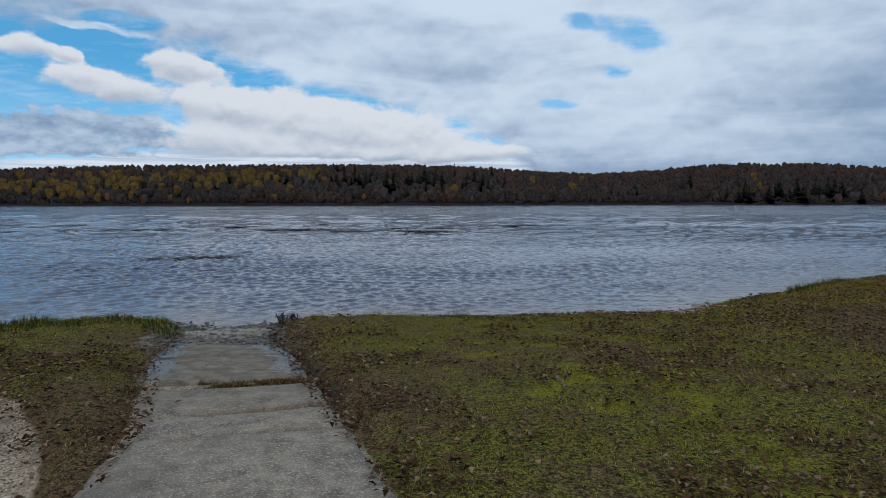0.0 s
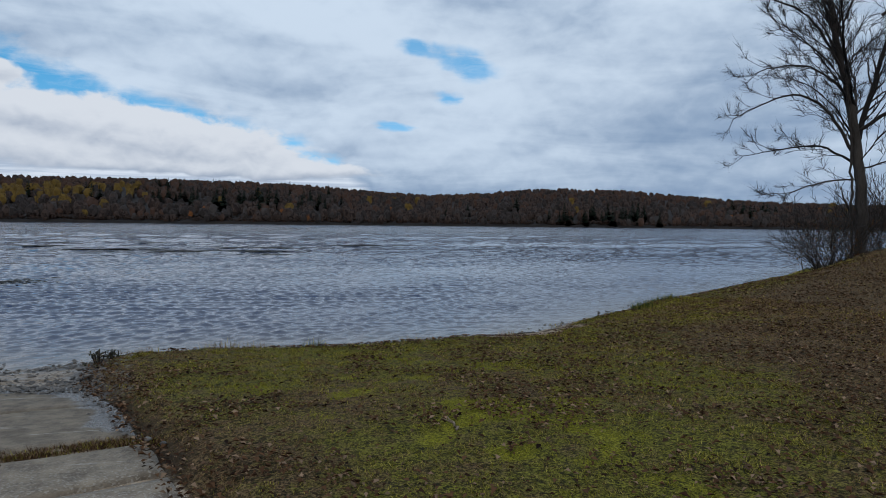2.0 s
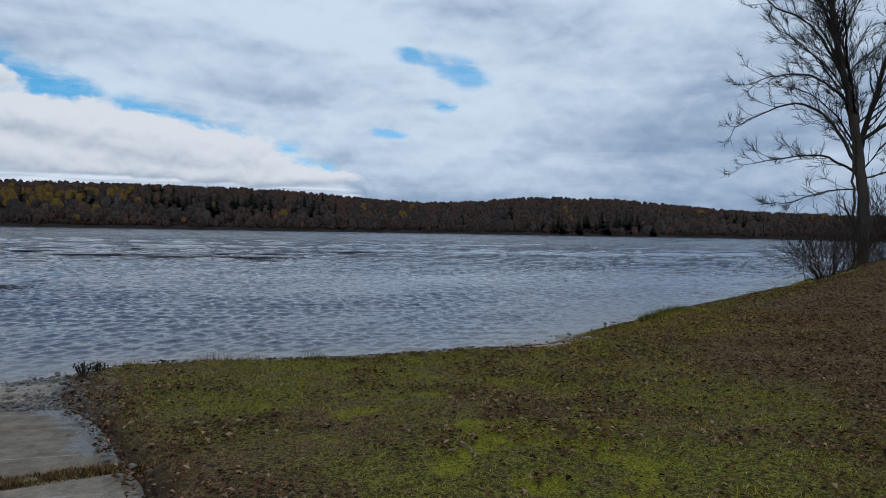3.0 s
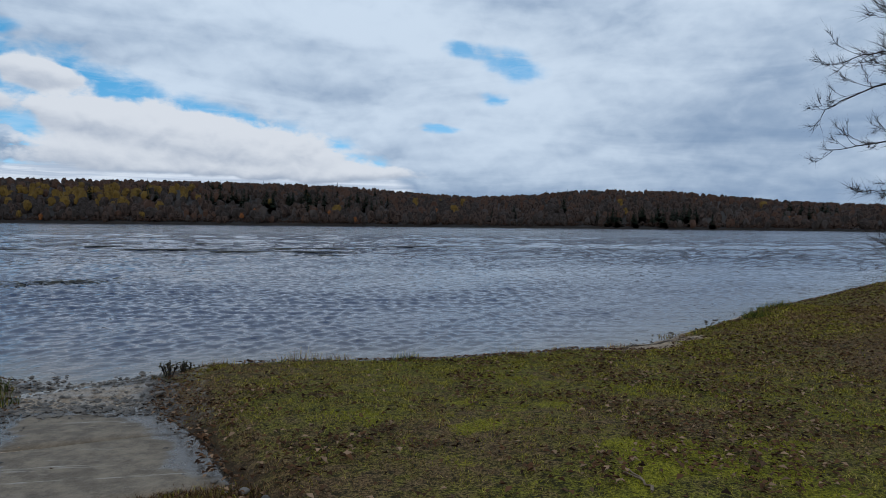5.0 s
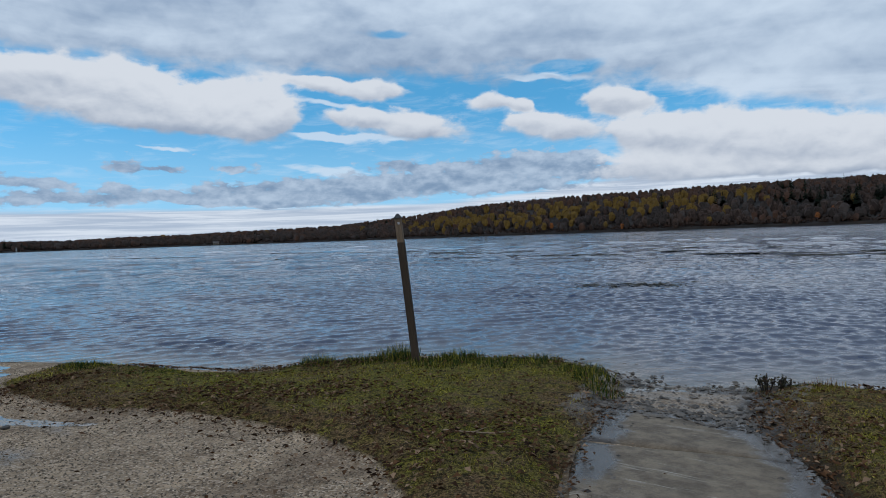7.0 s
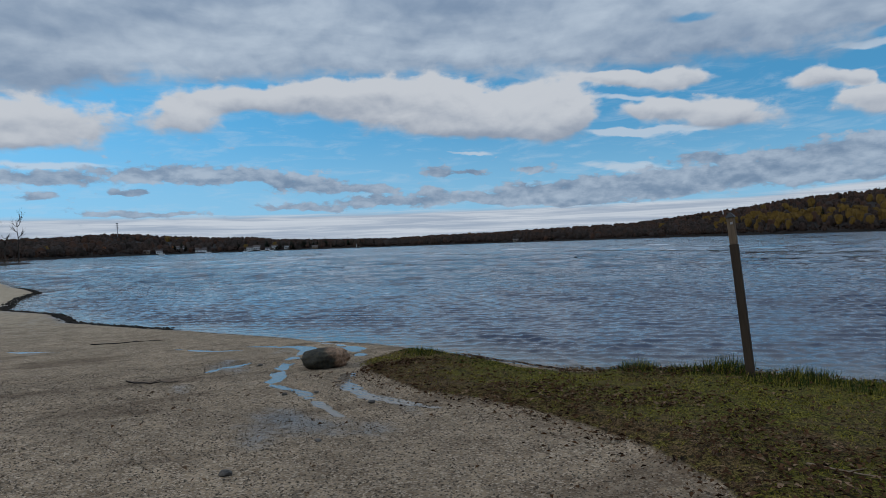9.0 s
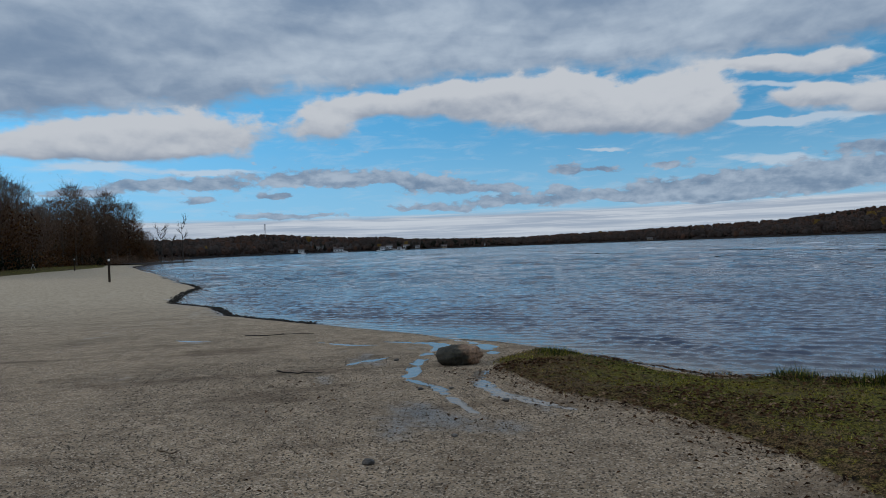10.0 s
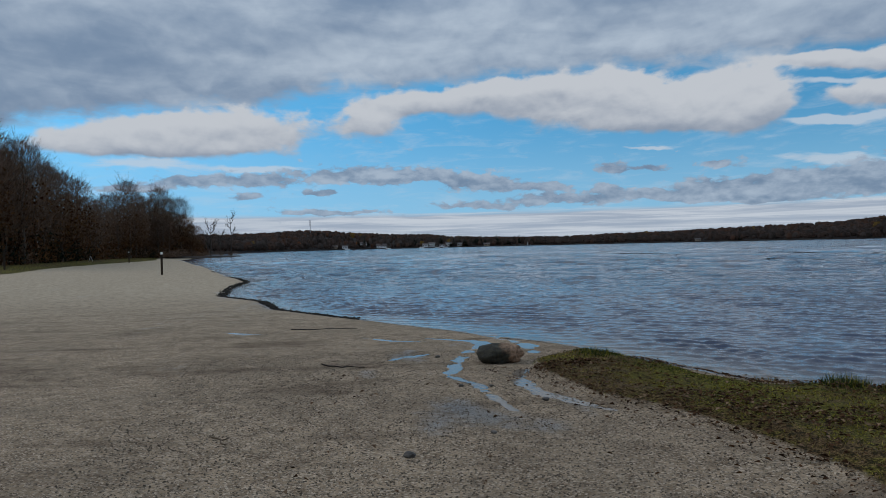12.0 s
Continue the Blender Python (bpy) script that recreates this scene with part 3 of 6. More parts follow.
# ---------------------------------------------------------------- the plan
SHORE = np.array([
    (420, 150), (140, 70), (60, 40), (34, 28.5), (26, 25.2), (22.2, 23.4), (19.4, 21.0), (15.8, 18.6), (12.3, 16.2), (8.9, 14.0), (6.9, 12.3), (4.9, 10.85),
    (2.9, 10.3), (1.4, 10.05), (0.0, 10.15), (-1.3, 10.05), (-1.75, 9.75), (-2.0, 9.42), (-2.75, 9.32), (-3.1, 9.6), (-3.9, 10.05), (-4.9, 9.85),
    (-6.3, 9.3), (-6.8, 8.6), (-7.4, 7.9), (-8.0, 7.3), (-10.1, 6.85),
])
SHORE_BEACH = np.array([
    (-11.7, 6.1), (-14.5, 4.45), (-17.5, 2.6), (-20.3, 0.9), (-23.7, 0.2), (-27.0, -1.6), (-33.5, -2.0), (-38.5, -1.8), (-42.8, -2.7),
    (-48.5, -4.3), (-80, -11), (-114, -19), (-150, -27), (-190, -30), (-213, -24), (-217, -30), (-205, -46), (-260, -60), (-400, -60),
])
WATERLINE = np.concatenate([SHORE, SHORE_BEACH])
LAND = np.concatenate([WATERLINE, np.array([(-400, -400), (420, -400)])])
RAMP_LEFT = np.array([(-4, 0.8), (0, -0.2), (3.1, -1.1), (4.0, -1.3), (4.4, -1.42), (5.4, -1.85), (6.5, -2.3), (8.0, -2.72), (9.3, -3.0)])
RAMP_RIGHT = np.array([(-4, 2.7), (0, 1.55), (3.1, 0.62), (3.7, 0.4), (5.0, -0.08), (5.8, -0.4), (6.8, -0.75), (8.0, -1.35), (9.3, -1.6)])
LAWN_LEFT = np.array([
    (-3.05, 9.4), (-3.1, 9.6), (-3.9, 10.05), (-4.9, 9.85), (-6.3, 9.3), (-6.8, 8.6), (-7.4, 7.9), (-8.0, 7.3), (-10.4, 6.35), (-9.6, 5.25), (-8.7, 5.05),
    (-7.3, 5.15), (-6.3, 5.6), (-5.2, 5.75), (-4.3, 5.75), (-3.45, 5.6), (-2.8, 5.15), (-2.35, 4.6), (-1.8, 3.9), (-1.4, 3.1), (-1.0, 1.4), (-0.6, 1.4),
    (-1.1, 3.1), (-1.3, 4.0), (-1.42, 4.4), (-1.85, 5.4), (-2.3, 6.5), (-2.72, 8.0),
])
FAR_LAWN = np.array([(-40, -30), (-52, -20), (-71, -24), (-97, -27), (-125, -29.5), (-150, -32), (-205, -43), (-400, -62), (-400, -400), (-30, -400), (-32, -60)])


def inside(poly, x, y):
    hit = np.zeros(np.shape(x), bool)
    for (ax, ay), (bx, by) in zip(poly, np.roll(poly, -1, axis=0)):
        if ay != by:
            hit ^= ((ay > y) != (by > y)) & (x < (bx - ax) * (y - ay) / (by - ay) + ax)
    return hit


def gap_to(line, x, y, closed=False):
    """Distance to a row of segments."""
    best = np.full(np.shape(x), 1e9)
    ends = np.roll(line, -1, axis=0) if closed else line[1:]
    for (ax, ay), (bx, by) in zip(line if closed else line[:-1], ends):
        dx, dy = bx - ax, by - ay
        k = np.clip(((x - ax) * dx + (y - ay) * dy) / (dx * dx + dy * dy), 0, 1)
        best = np.minimum(best, (x - ax - k * dx) ** 2 + (y - ay - k * dy) ** 2)
    return np.sqrt(best)


def inland(x, y):
    """Distance from the waterline, negative over the lake."""
    wob = 0.16 * (value_noise(x, y, 0.9, 3) - 0.5)
    return np.where(inside(LAND, x, y), 1, -1) * gap_to(WATERLINE, x, y) + wob


def ramp_edges(y):
    return np.interp(y, RAMP_LEFT[:, 0], RAMP_LEFT[:, 1]), np.interp(y, RAMP_RIGHT[:, 0], RAMP_RIGHT[:, 1])


def ramp_top(y):
    return np.interp(y, [-4, 3.2, 4.4, 5.6, 7.3, 8.2, 9.4], [0.37, 0.315, 0.275, 0.215, 0.135, 0.075, 0.062])


def soft_zone(x, y):
    left, right = ramp_edges(y)
    edge_r = np.where(y < 9.4, x - right, 1.0)
    edge_l = np.where(inside(LAWN_LEFT, x, y), 1, -1) * gap_to(LAWN_LEFT, x, y, True)
    edge_f = np.where(inside(FAR_LAWN, x, y), 1, -1) * gap_to(FAR_LAWN, x, y, True) * 0.15
    edge = np.maximum(np.maximum(np.where(x > -2.2, edge_r, -9), edge_l), edge_f)
    # bare sandy bites in the bank
    for bx, by, r in ((4.3, 10.6, 0.9), (5.3, 11.0, 0.6), (-7.6, 7.5, 0.5), (-0.6, 10.3, 0.3), (7.6, 12.7, 0.4)):
        edge = np.minimum(edge, (np.hypot(x - bx, (y - by) * 1.5) - r) * 0.9)
    return edge


CHANNELS = [
    [(-12.5, 4.1, 0.07), (-12.0, 4.9, 0.17), (-11.5, 5.0, 0.17), (-11.0, 4.6, 0.13), (-10.1, 4.15, 0.12), (-9.35, 3.95, 0.12), (-8.8, 3.75, 0.09)],
    [(-12.9, 5.3, 0.07), (-12.0, 5.5, 0.14), (-11.0, 5.65, 0.19), (-10.3, 5.5, 0.09)],
    [(-8.95, 4.85, 0.12), (-8.3, 4.6, 0.15), (-7.6, 4.55, 0.14), (-7.15, 4.75, 0.12), (-6.6, 5.05, 0.08)],
    [(-8.8, 3.75, 0.09), (-8.1, 4.0, 0.09), (-7.5, 4.0, 0.07), (-6.8, 4.05, 0.05)],
    [(-10.1, 3.05, 0.06), (-10.45, 3.45, 0.12), (-10.85, 3.9, 0.06)],
    [(-2.95, 8.75, 0.07), (-2.8, 9.05, 0.13), (-2.55, 9.2, 0.10), (-2.3, 9.25, 0.06)],
    [(-14.6, 0.1, 0.07), (-14.2, 0.5, 0.12), (-13.9, 1.1, 0.07)],
    [(-13.0, 2.8, 0.07), (-12.3, 3.4, 0.12), (-12.1, 4.0, 0.07)],
]


# wet stretches of gravel: x, y and half sizes
SHEEN = [(-6.4, 3.8, 0.55, 0.4), (-10.6, 3.5, 0.9, 0.35), (-7.0, 3.4, 0.6, 0.35), (-7.0, 4.75, 0.9, 0.16), (-6.0, 4.25, 0.45, 0.25), (-9.0, 2.7, 0.5, 0.2), (-13.9, 0.6, 0.7, 0.2), (-11.6, 4.6, 0.8, 0.4), (-6.3, 3.1, 0.4, 0.25)]


def channel_depth(x, y):
    deep = np.zeros(np.shape(x))
    near = (x > -16) & (x < -2) & (y > -1) & (y < 9.6)
    if not near.any():
        return deep
    px, py = np.asarray(x)[near], np.asarray(y)[near]
    best = np.zeros(px.shape)
    for row in CHANNELS:
        for (ax, ay, aw), (bx, by, bw) in zip(row, row[1:]):
            dx, dy = bx - ax, by - ay
            k = np.clip(((px - ax) * dx + (py - ay) * dy) / (dx * dx + dy * dy), 0, 1)
            wide = aw + (bw - aw) * k
            best = np.maximum(best, np.exp(-((px - ax - k * dx) ** 2 + (py - ay - k * dy) ** 2) / wide**2))
    deep[near] = 0.05 * best * (-0.5 + 2.5 * value_noise(px, py, 0.2, 14))
    return deep


def height(x, y, carved=True):
    x, y = np.asarray(x, float), np.asarray(y, float)
    d = inland(x, y)
    lawn = step(-0.15, 0.35, soft_zone(x, y))
    bank = 0.02 + 0.10 * step(0.0, 0.5, d) + 0.20 * step(0.4, 6.0, d)
    bank = bank + 0.042 * np.clip(x - 4.5, 0, 40) * step(0.2, 3.0, d) * step(-5, 12, y)
    beach = 0.012 + 0.045 * step(0.0, 0.5, d) + 0.026 * np.clip(d, 0, 30) * (0.55 + 0.45 * step(4, 12, d))
    beach = np.minimum(beach, 0.30 + 0.019 * np.clip(d, 0, 45))
    bank = np.where(x < -14, beach + 0.03, bank)
    left, right = ramp_edges(y)
    mid = np.clip(np.minimum(x - left, right - x), -1, 1)
    z = beach + (bank - beach) * lawn
    # the bed of the slabs, and the wet dip round the boulder
    z = np.where(y < 9.6, z + (ramp_top(y) - 0.035 - z) * step(-0.28, 0.02, mid), z)
    z = z - 0.035 * np.exp(-(((x + 10.4) / 1.6) ** 2 + ((y - 4.3) / 0.8) ** 2)) * (1 - lawn)
    z = z + (0.035 * (value_noise(x, y, 1.1, 11) - 0.5) + 0.02 * (value_noise(x, y, 0.3, 12) - 0.5)) * lawn * step(0.1, 1.0, d)
    z = z + 0.02 * (value_noise(x, y, 2.2, 13) - 0.5) * (1 - lawn) * step(0.5, 2.5, d) * (mid < -0.1)
    if carved:
        z = z - channel_depth(x, y) * (1 - 0.7 * lawn)
    under = -0.012 - 0.10 * step(0.0, 0.8, -d) - 0.045 * np.clip(-d, 0, 60)
    return np.where(d > 0, z, under)


def brownness(x, y, d):
    b = 0.8 * value_noise(x, y, 1.6, 21) + 0.35 * value_noise(x, y, 7.0, 22) - 0.12
    b = b + 0.75 * step(4.0, 10.0, x) * step(0.8, 4.0, d) - 0.35 * np.exp(-np.clip(d, 0, 9) / 0.9)
    left, right = ramp_edges(y)
    b = b + 0.38 * np.exp(-np.clip(x - right, 0, 9) / 0.7) * (x > right - 0.3) * (y < 10) * step(3.0, 5.0, y)
    b = b + 0.34 * step(1.5, 0.1, gap_to(LAWN_LEFT[10:24], x, y) + 2.4 * (value_noise(x, y, 0.7, 25) - 0.5)) * (x < -0.9)
    b = b + 0.45 * np.exp(-np.clip(left - x, 0, 9) / 0.45) * (x < left + 0.2) * (y > 3.0) * (y < 8.6)
    return np.clip(b - 0.02 * (x < -2.2), 0, 1)


def mossiness(x, y, d):
    m = step(0.44, 0.72, value_noise(x, y, 0.42, 31)) * step(0.28, 0.55, value_noise(x, y, 2.0, 32)) * step(0.8, 2.2, d) * step(7.5, 2.0, x) * step(0.6, 1.6, soft_zone(x, y))
    return m * (x > -2)


def bank_strip(x, y):
    """How far the bare wet sand reaches up the bank of the smaller lawn."""
    return np.where(x < -2.6, (0.42 - 0.3 * step(-7.5, -9.0, x)) * step(0.40, 0.66, value_noise(x, y, 1.3, 98)) + 0.06, 0.10 * step(0.5, 0.7, value_noise(x, y, 1.1, 99)))


def build_ground():
    def spread(reach_lo, reach_hi, near_lo, near_hi, cell):
        core = np.arange(near_lo, near_hi, cell)
        out = [core]
        for sign, start, stop in ((1, near_hi, reach_hi), (-1, near_lo, reach_lo)):
            pos, gap, ticks = start, cell, []
            while sign * pos < sign * stop:
                gap *= 1.07
                ticks.append(pos)
                pos += sign * gap
            out.append(np.array(ticks))
        return np.unique(np.round(np.concatenate(out), 3))

    xs, ys = spread(-420, 420, -22, 11, 0.09), spread(-420, 420, -1.0, 13, 0.09)
    gx, gy = np.meshgrid(xs, ys)
    d = inland(gx, gy)
    z = height(gx, gy)
    z = np.where((d < 0) & (np.hypot(gx, gy) > 200), -6, z)
    nx, ny = len(xs), len(ys)
    quad = (np.arange(ny - 1)[:, None] * nx + np.arange(nx - 1)[None]).ravel()
    faces = np.stack([quad, quad + 1, quad + nx + 1, quad + nx], 1)
    ob = fast_mesh("ground", np.stack([gx, gy, z], -1).reshape(-1, 3), faces, GROUND, smooth=True)
    soft = soft_zone(gx, gy)
    grass = step(-0.15, 0.2, soft) * step(0.04, 0.16, d - bank_strip(gx, gy))
    brown, moss = brownness(gx, gy, d), mossiness(gx, gy, d)
    beach = (1 - grass)
    wet = 0.75 * np.exp(-np.clip(d, 0, 9) / np.where(gx < -9, 0.3, 0.13)) * beach + 0.26 * np.exp(-(((gx + 8.6) / 2.6) ** 2 + ((gy - 3.7) / 1.0) ** 2)) * beach
    for sx, sy, rx, ry in SHEEN:
        wet = wet + 0.52 * np.exp(-(((gx - sx) / rx) ** 2 + ((gy - sy) / ry) ** 2)) * beach
    left, right = ramp_edges(gy)
    wet = wet + 0.6 * step(6.4, 7.8, gy) * (gx > left - 0.4) * (gx < right + 0.4)
    wet = wet + 0.35 * step(0.52, 0.72, value_noise(gx + 0.6 * gy, gy * 2.2, 3.2, 41)) * beach * (gx < -5)
    mud = 0.9 * np.exp(-(np.clip(np.abs(gx - right), 0, 9) / 0.36)) * step(3.8, 5.6, gy) * (gy < 10)
    mud = mud + 0.75 * np.exp(-(np.clip(np.abs(gx - left), 0, 9) / 0.16)) * (gy > 5.2) * (gy < 9.5)
    strand = step(0.12, 0.0, np.abs(d - 0.10 - 0.12 * value_noise(gx, gy, 1.5, 44))) * (value_noise(gx, gy, 0.8, 43) > 0.38)
    mud = mud + 0.9 * strand * beach
    zone = np.stack([grass, beach, brown, np.ones_like(grass)], -1)
    wear = np.stack([np.clip(wet, 0, 1), moss, np.clip(mud, 0, 1), np.ones_like(grass)], -1)
    for name, data in (("zone", zone), ("wear", wear)):
        layer = ob.data.color_attributes.new(name, "FLOAT_COLOR", "POINT")
        layer.data.foreach_set("color", data.astype(np.float32).ravel())
    tagged(ob, "lawn, gravel lot and sandy beach beside the lake", "ground", kind="structure")
    return ob


build_ground()


def build_water():
    """The lake: modelled waves, short ones near the shore and longer groups far out; ripples in the material."""
    cx, cy = -0.3, 2.0
    radii, r = [], 5.4
    while r < 560:
        radii.append(r)
        r += float(gap_far(r))
    radii = np.array(radii + list(np.geomspace(r, 2600, 30)))
    angles = np.radians(np.arange(-62, 122, 0.2))
    ga, gr = np.meshgrid(angles, radii)
    x, y = cx - gr * np.sin(ga), cy + gr * np.cos(ga)
    d = -inland(x, y)
    z = np.zeros_like(x)
    waves = np.random.default_rng(3)
    calm = 0.72 + 0.5 * step(0.30, 0.58, value_noise(x * 0.45 + 0.2 * y, y, 6.0, 51)) + 0.5 * (value_noise(x, y, 1.4, 52, 2) - 0.5)
    near, gap = gr < 75, gap_far(gr)
    for n in range(44):
        short = n < 30
        length = 0.17 * 3.6 ** waves.random() if short else 1.1 * 20.0 ** waves.random()
        head = radians(46 + (26 if short else 36) * waves.normal())
        kx, ky = -math.sin(head) * 2 * math.pi / length, math.cos(head) * 2 * math.pi / length
        seed, start = int(waves.random() * 900), waves.random() * 7
        where = near if short else np.ones_like(near)
        px, py = x[where], y[where]
        turn = kx * px + ky * py + start + 3.0 * value_noise(px, py, 1.2 + 5 * length, seed, 2)
        fade = step(1.0, 0.45, gap[where] * 1.9 / length)
        if not short:
            fade = fade * step(9.0 * length**0.5, 22.0 * length**0.5, gr[where])
        # steeper on the side that runs towards the shore
        z[where] += (0.0092 if short else 0.0042) * length * np.sin(turn + 0.75 * np.sin(turn)) * fade
    z = z * calm * (0.25 + 0.75 * step(0.0, 2.0, d)) * step(560, 420, gr)
    rows, cols = gr.shape
    quad = (np.arange(rows - 1)[:, None] * cols + np.arange(cols - 1)[None]).ravel()
    faces = np.stack([quad, quad + cols, quad + cols + 1, quad + 1], 1)
    wet = (d > -0.7).ravel()
    faces = faces[wet[faces].any(1)]
    used = np.zeros(x.size, bool)
    used[faces.ravel()] = True
    index = np.cumsum(used) - 1
    verts = np.stack([x, y, z], -1).reshape(-1, 3)[used]
    ob = fast_mesh("water", verts, index[faces][:, ::-1], WATER, smooth=True)
    layer = ob.data.attributes.new("shallow", "FLOAT", "POINT")
    layer.data.foreach_set("value", np.exp(-np.clip(d, 0, 50) / 0.9).ravel()[used].astype(np.float32))
    return tagged(ob, "wind-rippled grey-blue lake water", "water", kind="structure")


def gap_far(r):
    return np.maximum(0.05, np.minimum(9.0, r * r / 6000))


build_water()

# ---------------------------------------------------------------- the far shore
SKYLINE = np.array([
    (-60, 1.5), (-46.5, 1.73), (-42.7, 1.92), (-38.7, 2.15), (-34.3, 2.6), (-29.8, 3.03), (-25, 3.15), (-21.8, 3.1), (-17.6, 2.72), (-12.5, 2.55),
    (-8.1, 2.8), (-3.1, 3.18), (1.9, 3.4), (9.4, 3.4), (16.5, 3.3), (23.2, 3.15), (29, 2.95), (34.5, 2.6), (37.5, 2.2), (42.4, 1.65),
    (47, 1.2), (54, 1.0), (59.5, 0.82), (64, 0.75), (68, 0.62), (73, 0.68), (78, 0.86), (80, 1.1), (83, 1.12), (85.5, 1.28), (88, 1.48), (91, 1.68),
    (95, 1.41), (100, 1.3), (125, 1.3), (180, 1.2),
])
SHORE_FAR = np.array([(-180, 300), (-75, 330), (-55, 520), (-40, 620), (-20, 540), (0, 505), (15, 520), (30, 590), (45, 700), (60, 830), (72, 900), (88, 820), (94, 600), (99, 420), (110, 330), (180, 300)])
EYE = (-0.2, 1.5, 1.8)


def far_shore(az):
    return np.interp(az, SHORE_FAR[:, 0], SHORE_FAR[:, 1]) + 10 * (value_noise(az, az * 0, 7.0, 61) - 0.5)


def hill_depth(az):
    return np.where((np.asarray(az) > 50) & (np.asarray(az) < 96), 260.0, 360.0)


def canopy(az):
    return np.interp(az, [-60, -12, 30, 45, 60, 80, 100], [10.5, 10, 10.5, 9, 8, 8.5, 9])


def hill_height(az, r):
    near, deep = far_shore(az), hill_depth(az)
    k = np.clip((r - near) / deep, 0, 1)
    top = (near + deep) * np.tan(np.radians(np.interp(az, SKYLINE[:, 0], SKYLINE[:, 1]))) + EYE[2] - canopy(az) * 0.60
    top = np.maximum(top, 1.5)
    rise = 1.0 * np.clip((r - near) / 1.5, 0, 1) + np.maximum(top - 1.0, 0.3) * (1.25 * k - 0.25 * k * k)
    return np.where(r < near, np.maximum(-3.0, (r - near) * 0.12), rise) - 0.05 * np.clip(r - near - deep, 0, 400)


def polar(az, r):
    a = np.radians(az)
    return EYE[0] - r * np.sin(a), EYE[1] + r * np.cos(a)


def build_hills():
    az = np.arange(-180, 180.01, 0.8)
    ks = np.concatenate([[-0.08, -0.04, -0.02, -0.008, 0.0, 0.0045, 0.009, 0.02, 0.04, 0.06, 0.08, 0.1], np.linspace(0.14, 1.1, 26), [1.5, 3.0]])
    ga, gk = np.meshgrid(az, ks)
    r = far_shore(ga) + gk * hill_depth(ga)
    x, y = polar(ga, r)
    z = hill_height(ga, r) + 1.2 * (value_noise(x, y, 40, 62) - 0.5) * (gk > 0.05)
    rows, cols = ga.shape
    quad = (np.arange(rows - 1)[:, None] * cols + np.arange(cols - 1)[None]).ravel()
    faces = np.stack([quad, quad + 1, quad + cols + 1, quad + cols], 1)
    ob = fast_mesh("far_shore_ground", np.stack([x, y, z], -1).reshape(-1, 3), faces[:, ::-1], HILL, smooth=True)
    return tagged(ob, "low wooded hills across the lake", "hill", kind="structure")


build_hills()


def sliver_crown(n, r, high, low, rs):
    """Bare crown: thin upright slivers that fan out from the stem; returns (n, 3, 3)."""
    a, q, k = rs.random(n) * 2 * np.pi, np.sqrt(rs.random(n)), rs.random(n)
    swell = r * np.sqrt(np.clip(1 - (2 * k - 0.85) ** 2 / 1.35, 0.02, 1))
    base = np.stack([np.cos(a) * q * swell * 0.8, np.sin(a) * q * swell * 0.8, low + (high - low) * k * 0.88], 1)
    reach, b = r * (0.08 + 0.40 * rs.random(n)), a + rs.normal(0, 0.7, n)
    tip = base + np.stack([np.cos(b) * reach, np.sin(b) * reach, (high - low) * (0.03 + 0.13 * rs.random(n))], 1)
    tip[:, 2] = np.minimum(tip[:, 2], high * (1 - 0.25 * q * q * rs.random(n)))
    turn = rs.random(n) * np.pi
    side = np.stack([np.cos(turn), np.sin(turn), 0 * a], 1) * (0.08 + 0.26 * rs.random(n))[:, None]
    return np.stack([base - side, base + side, tip], 1)


def twig_crown(n, r, high, low, rs, size=1.0):
    """A full round bare crown, its twig sprays pointing up and out."""
    a, c, q = rs.random(n) * 2 * np.pi, rs.random(n) * 1.7 - 0.7, 0.70 + 0.34 * rs.random(n)
    s = np.sqrt(1 - np.clip(c, -1, 1) ** 2)
    way = np.stack([np.cos(a) * s, np.sin(a) * s, c], 1)
    mid = way * q[:, None] * np.array([r, r, (high - low) * 0.5]) + (0, 0, low + (high - low) * 0.46)
    up = np.stack([-np.cos(a) * c, -np.sin(a) * c, s], 1) + rs.normal(0, 0.16, (n, 3))
    side = (np.stack([-np.sin(a), np.cos(a), 0 * a], 1) + rs.normal(0, 0.12, (n, 3))) * (size * (0.5 + 0.5 * rs.random(n)))[:, None]
    tip = mid + up * (size * (0.6 + 0.9 * rs.random(n)))[:, None]
    tip[:, 2] = np.minimum(tip[:, 2], high)
    return np.stack([mid - side, mid + side, tip], 1)


def dome_crown(r, high, low, rs, fringe=42, size=0.95):
    """A far bare crown: a lumpy closed head of twigs with a ragged fringe."""
    segs, rings = 7, (-55, -15, 20, 52)
    lumps = 0.45 + 0.55 * rs.random((len(rings), segs))
    spin = rs.random() * 6
    pts = np.array([[(math.cos(radians(e)) * math.cos(spin + j * 0.8976 + 0.45 * i) * r * lumps[i, j], math.cos(radians(e)) * math.sin(spin + j * 0.8976 + 0.45 * i) * r * lumps[i, j],
                      low + (high - low) * (0.42 + 0.42 * math.sin(radians(e)) * (0.85 + 0.15 * lumps[i, j]))) for j in range(segs)] for i, e in enumerate(rings)])
    top = np.array((r * 0.2 * (rs.random() - 0.5), r * 0.2 * (rs.random() - 0.5), high * (0.74 + 0.05 * rs.random())))
    out = []
    for j in range(segs):
        k = (j + 1) % segs
        for i in range(len(rings) - 1):
            out += [(pts[i, j], pts[i, k], pts[i + 1, j]), (pts[i, k], pts[i + 1, k], pts[i + 1, j])]
        out.append((pts[-1, j], pts[-1, k], top))
    return np.concatenate([np.array(out), twig_crown(fringe, r * 1.04, high * 0.97, low, rs, size)])


